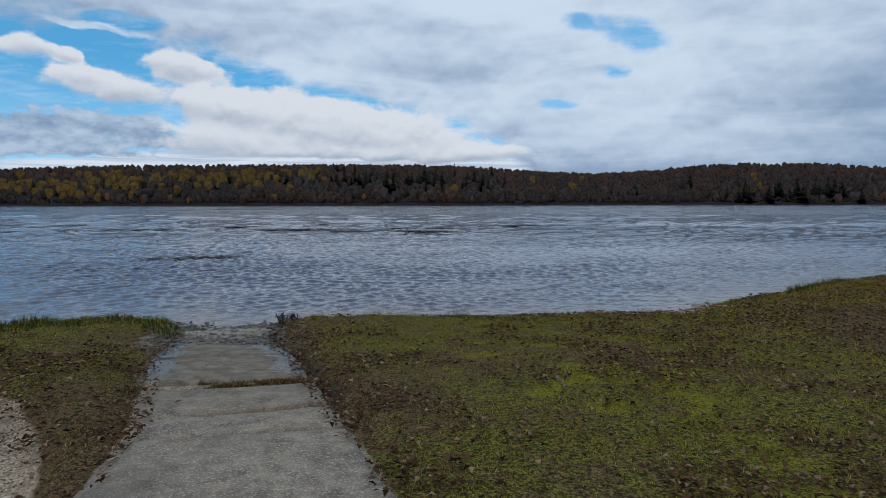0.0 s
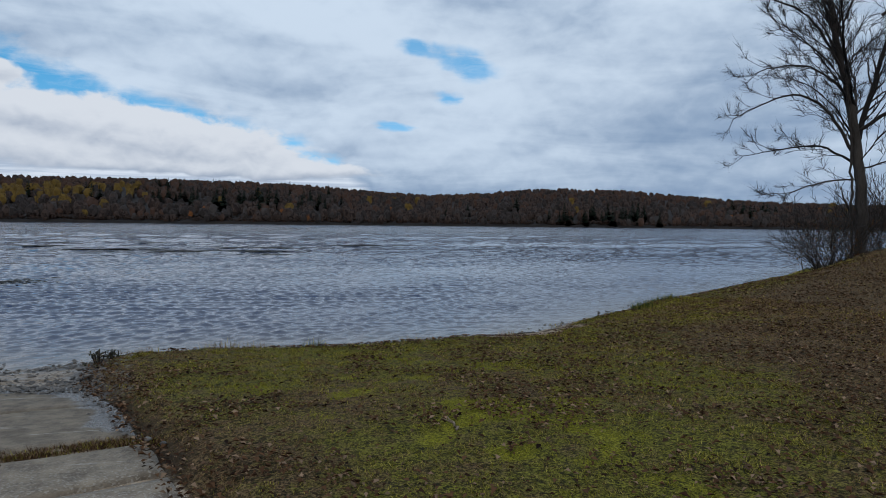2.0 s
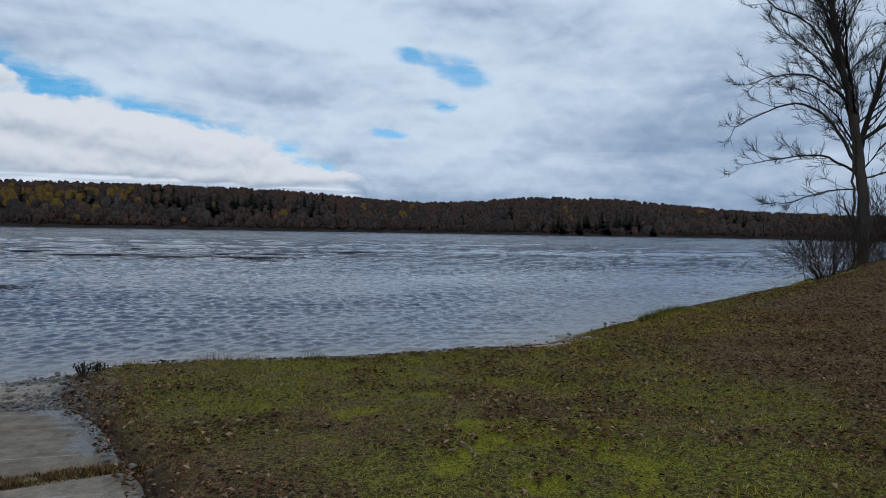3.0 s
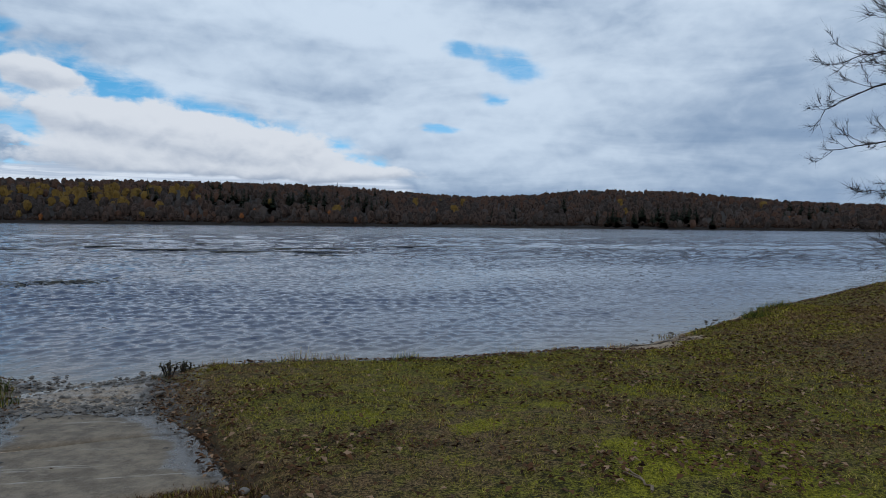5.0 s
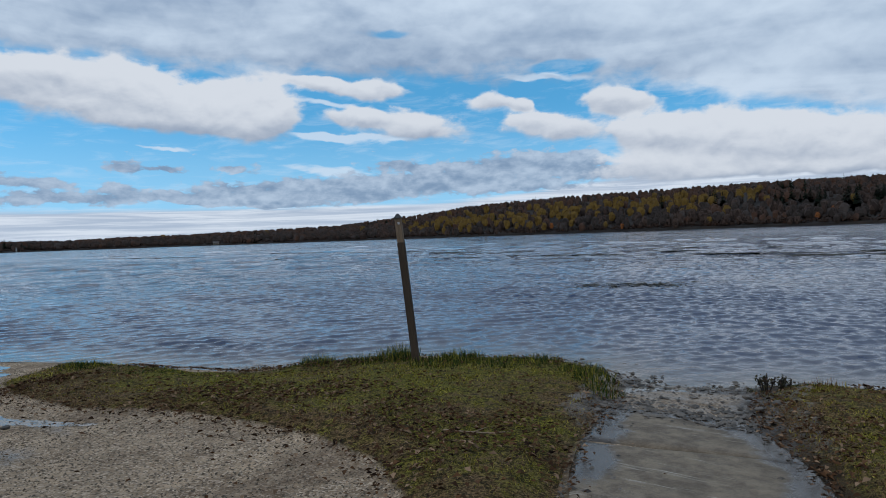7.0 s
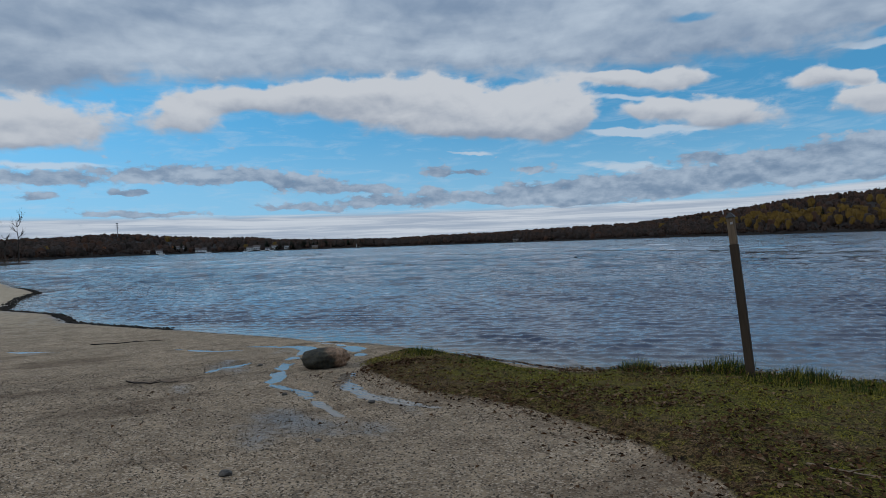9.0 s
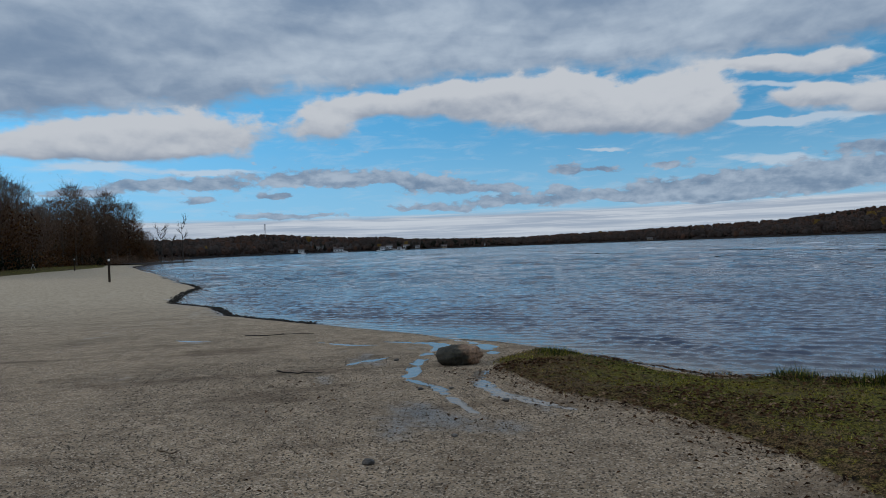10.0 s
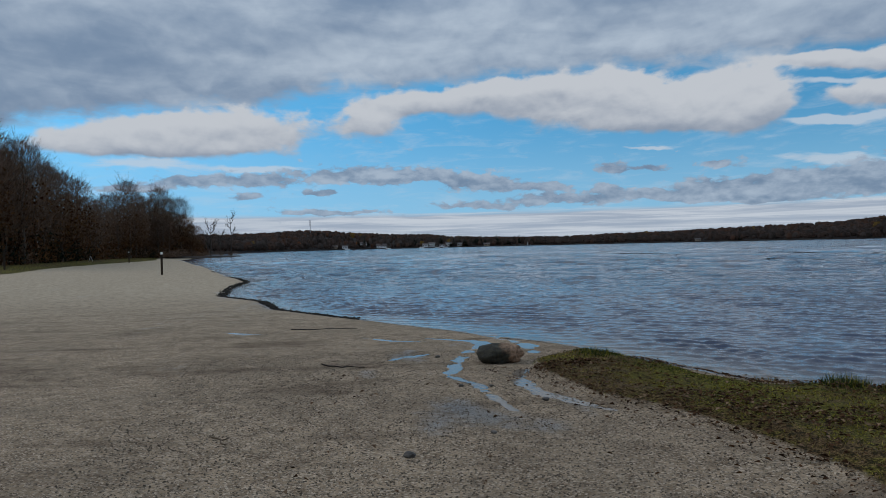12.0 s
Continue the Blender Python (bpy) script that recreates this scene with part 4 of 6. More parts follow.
def leaf_crown(n, r, high, low, rs, size=0.9):
    a, c, q = rs.random(n) * 2 * np.pi, rs.random(n) * 2 - 1, rs.random(n) ** 0.4
    s = np.sqrt(1 - c * c)
    mid = np.stack([np.cos(a) * s * q * r, np.sin(a) * s * q * r, (high + low) / 2 + c * q * (high - low) / 2], 1)
    return mid[:, None] + (rs.random((n, 3, 3)) - 0.5) * 2 * size


def cone_crown(n, r, high, low, rs):
    k = rs.random(n) ** 1.4
    a = rs.random(n) * 2 * np.pi
    reach = r * (1 - k) * (0.55 + 0.45 * rs.random(n)) + 0.15
    z = low + (high - low) * k
    stem = np.stack([0 * a, 0 * a, z + 0.3], 1)
    tip = np.stack([np.cos(a) * reach, np.sin(a) * reach, z - 0.25 * reach], 1)
    side = np.stack([-np.sin(a), np.cos(a), 0 * a], 1) * (0.35 * reach + 0.12)[:, None]
    return np.stack([stem, tip - side, tip + side], 1)


def stem_tris(r, high, lean=0.0):
    out = []
    for i in range(3):
        a, b = i * 2.094, (i + 1) * 2.094
        out.append([(math.cos(a) * r, math.sin(a) * r, -1), (math.cos(b) * r, math.sin(b) * r, -1), (lean, 0, high)])
    return np.array(out)


def build_woods():
    """Thousands of far trees over the hills, in one sheet of twigs, leaves and stems."""
    rs = np.random.default_rng(19)
    kinds = {0: [], 1: [], 2: [], 3: [], 5: []}
    for _ in range(8):
        kinds[0].append(dome_crown(5.2, 14, -2.0, rs, 60, 0.5))
        kinds[1].append(dome_crown(4.4, 13.5, 1.0, rs, 50, 0.55))
        kinds[2].append(dome_crown(3.2, 10, 0.5, rs, 40, 0.5))
        kinds[5].append(dome_crown(5.0, 14, -2.0, rs, 60, 0.5))
        kinds[3].append(cone_crown(170, 5.2, 17, 0.6, rs))
    stems = stem_tris(0.20, 11.5)
    pines = np.array([(-28.5, 0.03, 2.6), (-31.0, 0.04, 1.2), (-25.5, 0.04, 1.2), (7.5, 0.30, 2.2), (2.0, 0.25, 2.2), (-3.2, 0.22, 1.3), (14.4, 0.32, 0.8), (9.5, 0.75, 0.6), (78, 0.1, 3.0), (72, 0.05, 2.5), (85.6, 0.06, 0.5), (42, 0.75, 2.0), (-40, 0.3, 2.0), (74, 0.2, 3.0)])
    golds = np.array([(21, 0.36, 3.5), (27, 0.30, 4.0), (32, 0.22, 4.0), (17, 0.38, 2.5), (12, 0.5, 1.0), (36, 0.22, 3.0)])
    tris, slots, hearts = [], [], []
    count = 0
    while count < 8800:
        az = -64 + 170 * rs.random()
        k = rs.random() ** 1.1 * 1.04 if count % 7 else 0.8 + 0.24 * rs.random()
        near = float(far_shore(az))
        r = near + 3 + k * float(hill_depth(az))
        x, y = polar(az, r)
        z = float(hill_height(az, r))
        dp = ((pines[:, 0] - az) / pines[:, 2]) ** 2 + ((pines[:, 1] - k) / 0.09) ** 2
        dg = ((golds[:, 0] - az) / golds[:, 2]) ** 2 + ((golds[:, 1] - k) / 0.16) ** 2
        roll = rs.random()
        kind = 0
        if roll < 0.8 * math.exp(-dp.min() * 0.9) + 0.005:
            kind = 3
        elif roll > 1 - 0.55 * math.exp(-dg.min() * 0.8) - (0.008 if k < 0.7 else 0):
            kind = 1
        elif 0.30 < roll < ((0.325 if -12 < az < 9 else 0.305) if k < 0.3 else (0.34 if az < -8 and 0.55 < k < 0.92 else 0.3)):
            kind = 2
        elif 0.35 < roll < 0.36 + 0.55 * min(1.0, max(0.0, (k - 0.35) * 2.2)):
            kind = 5
        scale = float(canopy(az)) / 14.0 * (0.70 + (0.5 if k < 0.75 else 0.34) * rs.random()) * (0.85 if k < 0.04 else 1.0)
        if kind == 3:
            scale *= (1.0 + 0.5 * rs.random()) * (1.0 if k < 0.5 else 0.72) * (0.75 if az > 40 else 1.0)
        if kind == 1:
            scale *= 1.35
        turn = rs.random() * 6.28
        c, s = math.cos(turn) * scale, math.sin(turn) * scale
        fat = 1.25 if 40 < az < 97 else 1.0
        m = np.array([[c * fat, s * fat, 0], [-s * fat, c * fat, 0], [0, 0, scale]])
        crown = kinds[kind][int(rs.random() * 8)] @ m + (x, y, z)
        tris.append(crown)
        hearts.append(np.tile((x, y, z + 5.0 * scale), (len(crown), 1)))
        tone = value_noise(np.array([az * 1.0]), np.array([k * 12.0]), 2.0, 67)[0] + 0.5 * (rs.random() - 0.5)
        slot = kind if kind else (6 if tone < 0.42 else 7 if tone > 0.80 else 8 if rs.random() < 0.12 else 0)
        slots.append(np.full(len(crown), slot))
        if rs.random() < (0.7 if k < 0.10 else 0.15):
            tris.append(stems @ m + (x, y, z))
            hearts.append(np.tile((x, y, z + 2.0 * scale), (3, 1)))
            slots.append(np.full(3, 4))
        count += 1
    # brush and low growth right along the far waterline
    for _ in range(2600):
        az = -64 + 166 * rs.random()
        r = float(far_shore(az)) + 3.5 + 9 * rs.random()
        x, y = polar(az, r)
        bush = twig_crown(12, 2.4, 1.8 + 3.6 * rs.random(), -0.4, rs, 0.8) + (x, y, float(hill_height(az, r)))
        tris.append(bush)
        hearts.append(np.tile((x, y, bush[..., 2].min() + 0.5), (len(bush), 1)))
        slots.append(np.full(len(bush), 0 if rs.random() < 0.8 else 5))
    tris, hearts = np.concatenate(tris), np.concatenate(hearts)
    turned = np.einsum("ij,ij->i", np.cross(tris[:, 1] - tris[:, 0], tris[:, 2] - tris[:, 0]), tris.mean(1) - hearts) < 0
    tris[turned] = tris[turned][:, ::-1]
    ob = soup("far_woods", tris, [BARE, YELLOW, ORANGE, CONIFER, TRUNKS, BARE_WARM, BARE_DARK, BARE_WARM, BARE_PALE], slots=np.concatenate(slots))
    # soft round shading of each crown
    way = tris - hearts[:, None]
    way = 0.30 * way / np.linalg.norm(way, axis=2, keepdims=True) + (0, 0, 0.8)
    way = (way / np.linalg.norm(way, axis=2, keepdims=True)).reshape(-1, 3)
    if len(way) == len(ob.data.vertices):
        ob.data.polygons.foreach_set("use_smooth", np.full(len(ob.data.polygons), True))
        ob.data.normals_split_custom_set_from_vertices(way.astype(np.float32))
    return tagged(ob, "late-autumn woods, bare with gold and evergreen patches", "woods", kind="stuff")


build_woods()


# ---------------------------------------------------------------- boat ramp
def build_ramp():
    ramp = tagged(new("boat_ramp"), "worn concrete boat ramp with weedy joints", "ramp", kind="structure")
    joints = [(-4.0, -4.0), (0.6, 0.95), (3.98, 4.33), (4.42, 4.98), (5.40, 5.72), (5.60, 5.92), (6.88, 7.12), (8.12, 8.28)]
    for n in range(len(joints) - 1):
        if n == 4:
            continue                       # the open, weedy joint
        (l0, r0), (l1, r1) = joints[n], joints[n + 1]
        rows, cols = max(4, int((l1 - l0) / 0.07)), 30
        verts, wear = [], []
        for i in range(rows + 1):
            for j in range(cols + 1):
                u, v = j / cols, i / rows
                a, b = l0 + (r0 - l0) * u + 0.006, l1 + (r1 - l1) * u - 0.006
                y = a + (b - a) * v
                bow = 0.07 * math.sin(u * 3.1 + n) * (0.4 if n in (0, 1) else 1)
                y += bow * (v if n < 6 else 0.5) * (1 if n != 0 else 0)
                left, right = (float(e) for e in ramp_edges(y))
                left += 0.10 * (float(value_noise(y, 1.0, 0.5, 71)) - 0.5)
                right += 0.10 * (float(value_noise(y, 9.0, 0.5, 72)) - 0.5)
                x = left + (right - left) * u
                z = float(ramp_top(y)) + 0.010 * (float(value_noise(x, y, 0.8, 73)) - 0.5) - (0.012 if n > 4 else 0.0) + 0.006 * (n % 2)
                rim = min(u * (right - left), (1 - u) * (right - left), v * (b - a), (1 - v) * (b - a))
                z -= 0.018 * max(0.0, 1 - rim / 0.03) ** 2
                verts.append((x, y, z))
                side = min(u, 1 - u) * (right - left)
                wet = max(0.0, 1.25 - side / (0.16 + 0.62 * float(value_noise(x, y, 0.55, 74)) ** 1.5)) * min(1.0, max(0.0, (y - 5.75) / 0.5)) + max(0.0, (y - 7.75) / 0.5)
                wear.append((min(1.0, 1.2 * wet), min(1.0, max(0.0, (y - 4.2) / 1.8)), 0, 1))
        top = len(verts)
        verts += [(x, y, z - 0.12) for x, y, z in verts]
        w = cols + 1
        faces = [(i * w + j, i * w + j + 1, (i + 1) * w + j + 1, (i + 1) * w + j) for i in range(rows) for j in range(cols)]
        rim = [j for j in range(w)] + [i * w + cols for i in range(1, rows + 1)] + [rows * w + j for j in range(cols - 1, -1, -1)] + [i * w for i in range(rows - 1, 0, -1)]
        faces += [(rim[k], rim[k] + top, rim[(k + 1) % len(rim)] + top, rim[(k + 1) % len(rim)]) for k in range(len(rim))]
        ob = link_mesh("concrete_slab", verts, faces, CONCRETE, ramp, True)
        layer = ob.data.color_attributes.new("wear", "FLOAT_COLOR", "POINT")
        layer.data.foreach_set("color", np.array(wear + wear, np.float32).ravel())
    return ramp


build_ramp()


def puddle(points, label="shallow puddle of rainwater on wet gravel"):
    """Standing water along (x, y, half width), lying just under the rim of its hollow."""
    (ax, ay, aw), (bx, by, bw) = points[0], points[1]
    far = 1.5 * aw / math.hypot(bx - ax, by - ay)
    points = [(ax - (bx - ax) * far, ay - (by - ay) * far, aw)] + list(points)
    (ax, ay, aw), (bx, by, bw) = points[-2], points[-1]
    far = 1.5 * bw / math.hypot(bx - ax, by - ay)
    points = points + [(bx + (bx - ax) * far, by + (by - ay) * far, bw)]
    pts = []
    for (ax, ay, aw), (bx, by, bw) in zip(points, points[1:]):
        for k in np.linspace(0, 1, 7)[:-1]:
            pts.append((ax + (bx - ax) * k, ay + (by - ay) * k, aw + (bw - aw) * k))
    pts.append(points[-1])
    verts, faces = [], []
    for i, (x, y, w) in enumerate(pts):
        ax, ay, _ = pts[max(i - 1, 0)]
        bx, by, _ = pts[min(i + 1, len(pts) - 1)]
        tx, ty = bx - ax, by - ay
        n = math.hypot(tx, ty) or 1
        for s in (-1, -0.5, 0, 0.5, 1):
            px, py = x - ty / n * w * 1.1 * s, y + tx / n * w * 1.1 * s
            verts.append((px, py, float(height(np.array([px]), np.array([py]), False)[0]) - 0.021))
    for i in range(len(pts) - 1):
        for j in range(4):
            a = i * 5 + j
            faces.append((a, a + 1, a + 6, a + 5))
    ob = link_mesh("puddle", verts, faces, PUDDLE, smooth=True)
    return tagged(ob, label, "puddle", "puddles by the shore")


for _row in CHANNELS:
    puddle(_row)


def pebbles(name, n, place, size, mat, label, flatness=0.6, lift=0.2, seed=1):
    """Loose stones as one lot: eight-sided lumps on the surface."""
    rs = np.random.default_rng(seed)
    x, y, z = place(rs, n)
    n = len(x)
    r = size[0] + (size[1] - size[0]) * rs.random(n) ** 3
    corners = np.array([(1, 0, 0), (0, 1, 0), (-1, 0, 0), (0, -1, 0), (0.1, 0.1, 1), (0, 0, -0.6)])
    turn = rs.random(n) * 6.28
    v = corners[None] * (0.7 + 0.6 * rs.random((n, 6, 1))) * r[:, None, None] * np.array([1, 0.75, flatness])
    c, s = np.cos(turn)[:, None], np.sin(turn)[:, None]
    out = np.stack([v[..., 0] * c - v[..., 1] * s + x[:, None], v[..., 0] * s + v[..., 1] * c + y[:, None], v[..., 2] + (z + r * lift)[:, None]], -1)
    tri = np.array([(0, 1, 4), (1, 2, 4), (2, 3, 4), (3, 0, 4), (1, 0, 5), (2, 1, 5), (3, 2, 5), (0, 3, 5)])
    faces = (np.arange(n)[:, None, None] * 6 + tri[None]).reshape(-1, 3)
    ob = fast_mesh(name, out.reshape(-1, 3), faces, mat)
    return tagged(ob, label, "stones", kind="stuff")


def on_gravel(rs, n):
    x, y = -11 + 10.2 * rs.random(n * 2), 0.2 + 5.6 * rs.random(n * 2)
    keep = (soft_zone(x, y) < 0.05) & (x < ramp_edges(y)[0] - 0.05) & (np.hypot(x + 0.4, y - 2.1) > 1.6)
    x, y = x[keep][:n], y[keep][:n]
    return x, y, height(x, y)


def at_ramp_end(rs, n):
    y = 7.75 + 1.7 * rs.random(n)
    left, right = ramp_edges(y)
    x = left - 0.2 + (right - left + 0.35) * rs.random(n)
    keep = rs.random(n) < np.exp(-((y - 8.25) / 0.32) ** 2) + 0.35 * np.exp(-((y - 9.35) / 0.18) ** 2) + 0.12
    x, y = x[keep], y[keep]
    return x, y, np.maximum(height(x, y), np.where(y < 8.25, ramp_top(y) - 0.012, -1))


def along_ramp(rs, n):
    y = 5.7 + 3.2 * rs.random(n)
    left, right = ramp_edges(y)
    side = rs.random(n) < 0.5
    off = np.abs(rs.normal(0, 0.16, n)) - 0.05
    x = np.where(side, left + off, right - off)
    return x, y, np.maximum(height(x, y), np.where((y < 8.2) & (x > left) & (x < right), ramp_top(y) - 0.012, -1))


def on_strand(rs, n):
    k = rs.random(n) * (len(WATERLINE) - 20)
    i = k.astype(int)
    p = WATERLINE[i] + (WATERLINE[i + 1] - WATERLINE[i]) * (k - i)[:, None] + rs.normal(0, 0.14, (n, 2))
    return p[:, 0], p[:, 1], np.maximum(height(p[:, 0], p[:, 1]), 0.0)


pebbles("gravel", 42000, on_gravel, (0.004, 0.014), STONE, "scattered grey and tan gravel stones", seed=5)
pebbles("ramp_rubble", 2200, at_ramp_end, (0.010, 0.05), DARK_STONE, "dark wet rubble and debris at the ramp end", 0.35, seed=6)
pebbles("ramp_grit", 420, along_ramp, (0.008, 0.035), DARK_STONE, "dark grit along the wet ramp edges", 0.4, seed=7)
def on_beach_edge(rs, n):
    line = np.array([(-16.5, 3.2), (-20.3, 0.9), (-23.7, 0.2), (-27.0, -1.6), (-33.5, -2.0), (-38.5, -1.8), (-42.8, -2.7), (-46, -3.6)])
    k = rs.random(n) * (len(line) - 1)
    i = k.astype(int)
    p = line[i] + (line[i + 1] - line[i]) * (k - i)[:, None] + rs.normal(0, 0.09, (n, 2)) + (0, -0.05)
    return p[:, 0], p[:, 1], np.maximum(height(p[:, 0], p[:, 1]), 0.0)


pebbles("beach_wrack", 3600, on_beach_edge, (0.02, 0.07), WRACK, "dark line of weed wrack along the beach edge", 0.5, seed=9)
pebbles("strand_debris", 900, on_strand, (0.012, 0.05), DARK_STONE, "dark twigs and stones along the waterline", 0.4, seed=8)


# ---------------------------------------------------------------- grass and leaves
def turf_points(n, box, rs, edge=0.0):
    x = box[0] + (box[1] - box[0]) * rs.random(n)
    y = box[2] + (box[3] - box[2]) * rs.random(n)
    soft = soft_zone(x, y)
    keep = soft > edge + 0.22 * (rs.random(n) - 0.5)
    x, y = x[keep], y[keep]
    d = inland(x, y)
    keep = d > 0.10 + 0.08 * rs.random(len(d)) + bank_strip(x, y)
    return x[keep], y[keep], d[keep]


def blades(x, y, z, high, wide, rs, lean=0.45):
    n = len(x)
    a = rs.random(n) * 6.283
    base = np.stack([x, y, z - 0.005], 1)
    bend = np.stack([np.cos(a), np.sin(a), 0 * a], 1) * (high * lean * rs.random(n))[:, None]
    side = np.stack([-np.sin(a), np.cos(a), 0 * a], 1) * wide[:, None]
    turn = rs.random(n) * 6.283
    side = np.stack([np.cos(turn), np.sin(turn), 0 * turn], 1) * wide[:, None]
    return np.stack([base - side, base + side, base + bend + np.stack([0 * x, 0 * x, high], 1)], 1)


def build_grass():
    rs = np.random.default_rng(23)
    tris, slots = [], []
    areas = [((-1.8, 5.5, 2.6, 11), 270000), ((5.5, 10, 2.6, 14), 110000), ((-10.2, -1.0, 1.2, 10.2), 180000), ((10, 26, 3, 25), 60000), ((1.0, 6, -1, 2.6), 9000)]
    for box, n in areas:
        x, y, d = turf_points(n, box, rs)
        away = np.hypot(x, y - 1.5)
        bare = value_noise(x, y, 0.11, 93, 2) + 0.35 * (value_noise(x, y, 0.5, 94) - 0.5) + 0.5 * step(9, 16, away)
        keep = rs.random(len(x)) < 0.12 + step(0.40, 0.52, bare)
        x, y, d = x[keep], y[keep], d[keep]
        brown, moss = brownness(x, y, d), mossiness(x, y, d)
        roll = rs.random(len(x))
        kind = np.where(roll < step(0.2, 0.75, brown + 1.2 * (value_noise(x, y, 0.22, 92) - 0.5)) * 0.85 + 0.06, 1, 0)
        kind = np.where((moss > 0.35) & (roll > 0.3), 2, kind)
        kind = np.where((d < np.where(x < -2.2, 0.9, 0.5)) & (roll > np.where(x < -2.2, 0.5, 0.72)), 3, kind)
        patch = value_noise(x, y, 0.3, 91) * 1.3
        high = (0.008 + 0.020 * rs.random(len(x))) * (0.6 + 0.8 * patch) + 0.012 * rs.random(len(x)) * (d < 0.4)
        high = np.where(kind == 2, 0.013 + 0.012 * rs.random(len(x)), high)
        high = np.where(kind == 1, high * 0.75, high)
        away = np.hypot(x, y - 1.5)
        wide = (0.0022 + 0.0032 * rs.random(len(x)) ** 2) * np.clip(away / 5, 0.8, 4.0)
        high = high * np.clip(away / 9, 1, 1.6)
        tris.append(blades(x, y, height(x, y), high, wide, rs, 1.5))
        slots.append(kind)
    ob = soup("lawn_grass", np.concatenate(tris), [BLADES, STRAW, MOSS, LUSH], slots=np.concatenate(slots))
    tagged(ob, "short patchy lawn grass with thatch and moss", "grass", kind="stuff")


build_grass()


def tuft(x, y, r, n, high, mats, name, label, category="grass", seed=0, wide=0.004, lean=0.8):
    rs = np.random.default_rng(seed)
    a, q = rs.random(n) * 6.283, np.sqrt(rs.random(n)) * r
    px, py = x + np.cos(a) * q, y + np.sin(a) * q
    h = high * (0.35 + 0.65 * rs.random(n)) * (1 - 0.4 * q / r)
    z = np.maximum(height(px, py), 0.0)
    ob = soup(name, blades(px, py, z, h, wide * (0.6 + 0.8 * rs.random(n)), rs, lean), mats, slots=(rs.random(n) * len(mats)).astype(int))
    return tagged(ob, label, category, kind="stuff")


CLUMPS = [(8.1, 12.7, 0.28, 420, 0.3), (9.4, 13.9, 0.35, 400, 0.25), (-3.2, 8.9, 0.26, 260, 0.19), (-2.95, 8.5, 0.22, 240, 0.13), (-5.3, 8.75, 0.4, 500, 0.18), (-6.3, 8.4, 0.32, 420, 0.18), (-6.7, 8.0, 0.25, 300, 0.2), (-4.6, 9.1, 0.35, 380, 0.16), (-9.5, 6.2, 0.3, 380, 0.17), (1.1, 9.8, 0.2, 150, 0.22), (-6.0, 8.75, 0.3, 600, 0.28), (-5.2, 9.1, 0.3, 500, 0.22), (-6.9, 8.1, 0.22, 320, 0.24), (-3.5, 9.2, 0.3, 300, 0.17), (-4.2, 9.4, 0.25, 300, 0.18)]
for _i, (_x, _y, _r, _n, _h) in enumerate(CLUMPS):
    tuft(_x, _y, _r, _n, _h, [LUSH, LUSH, BLADES], "grass_clump", "tall dark green grass clump on the bank", seed=100 + _i)
DRY = [(-0.2, 10.1, 0.28, 160, 0.28), (0.3, 10.0, 0.22, 120, 0.22), (2.6, 10.2, 0.3, 140, 0.2), (3.3, 10.4, 0.2, 100, 0.16), (-1.1, 9.6, 0.2, 90, 0.16), (-4.1, 9.5, 0.25, 120, 0.14), (4.3, 10.5, 0.25, 120, 0.14), (5.6, 11.3, 0.3, 120, 0.14), (-7.3, 7.5, 0.25, 110, 0.14)]
for _i, (_x, _y, _r, _n, _h) in enumerate(DRY):
    tuft(_x, _y, _r, _n, _h, [STRAW, RUSSET, BLADES], "dry_grass_clump", "dry reddish-brown grass clump on the bank", seed=200 + _i, wide=0.003)


def leaf_litter():
    rs = np.random.default_rng(31)
    n = 290000
    x, y = -9 + 31 * rs.random(n) ** 1.25, 1.8 + 17 * rs.random(n) ** 1.3
    d = inland(x, y)
    soft = soft_zone(x, y)
    drift = 0.95 * step(0.52, 0.70, value_noise(x, y, 0.8, 95)) + 0.07 + 0.30 * step(1.5, 7, x) * (0.3 + value_noise(x, y, 0.35, 96))
    rim = np.exp(-np.abs(soft) / 0.25) * (x < 1)
    keep = (rs.random(n) < np.clip(1.5 * drift * (soft > -0.1) + (0.4 + 0.5 * (x > -1.6)) * rim * (y > 4.0) + 0.006, 0, 1)) & (d > 0.15)
    left, right = ramp_edges(y)
    keep &= ~((x > left + 0.15) & (x < right - 0.15) & (y < 9)) | (rs.random(n) < 0.012)
    x, y = x[keep], y[keep]
    n = len(x)
    s = (0.009 + 0.024 * rs.random(n) ** 1.5)[:, None]
    a = rs.random(n) * 6.283
    u, v = np.stack([np.cos(a), np.sin(a), 0.7 * (rs.random(n) - 0.5)], 1) * s, np.stack([-np.sin(a), np.cos(a), 0.7 * (rs.random(n) - 0.5)], 1) * s * 0.6
    mid = np.stack([x, y, np.maximum(height(x, y), np.where((x > ramp_edges(y)[0]) & (x < ramp_edges(y)[1]) & (y < 8.2), ramp_top(y), -1)) + 0.02 + 0.015 * rs.random(n)], 1)
    curl = np.array([0, 0, 1.0]) * s * (0.2 + 0.5 * rs.random((n, 1)))
    quads = np.stack([mid - u, mid - v + curl, mid + u, mid + v + curl], 1).reshape(-1, 3)
    ob = fast_mesh("leaf_litter", quads, np.arange(n * 4).reshape(-1, 4), FALLEN)
    tagged(ob, "curled brown fallen leaves over the lawn", "leaves", kind="stuff")


leaf_litter()


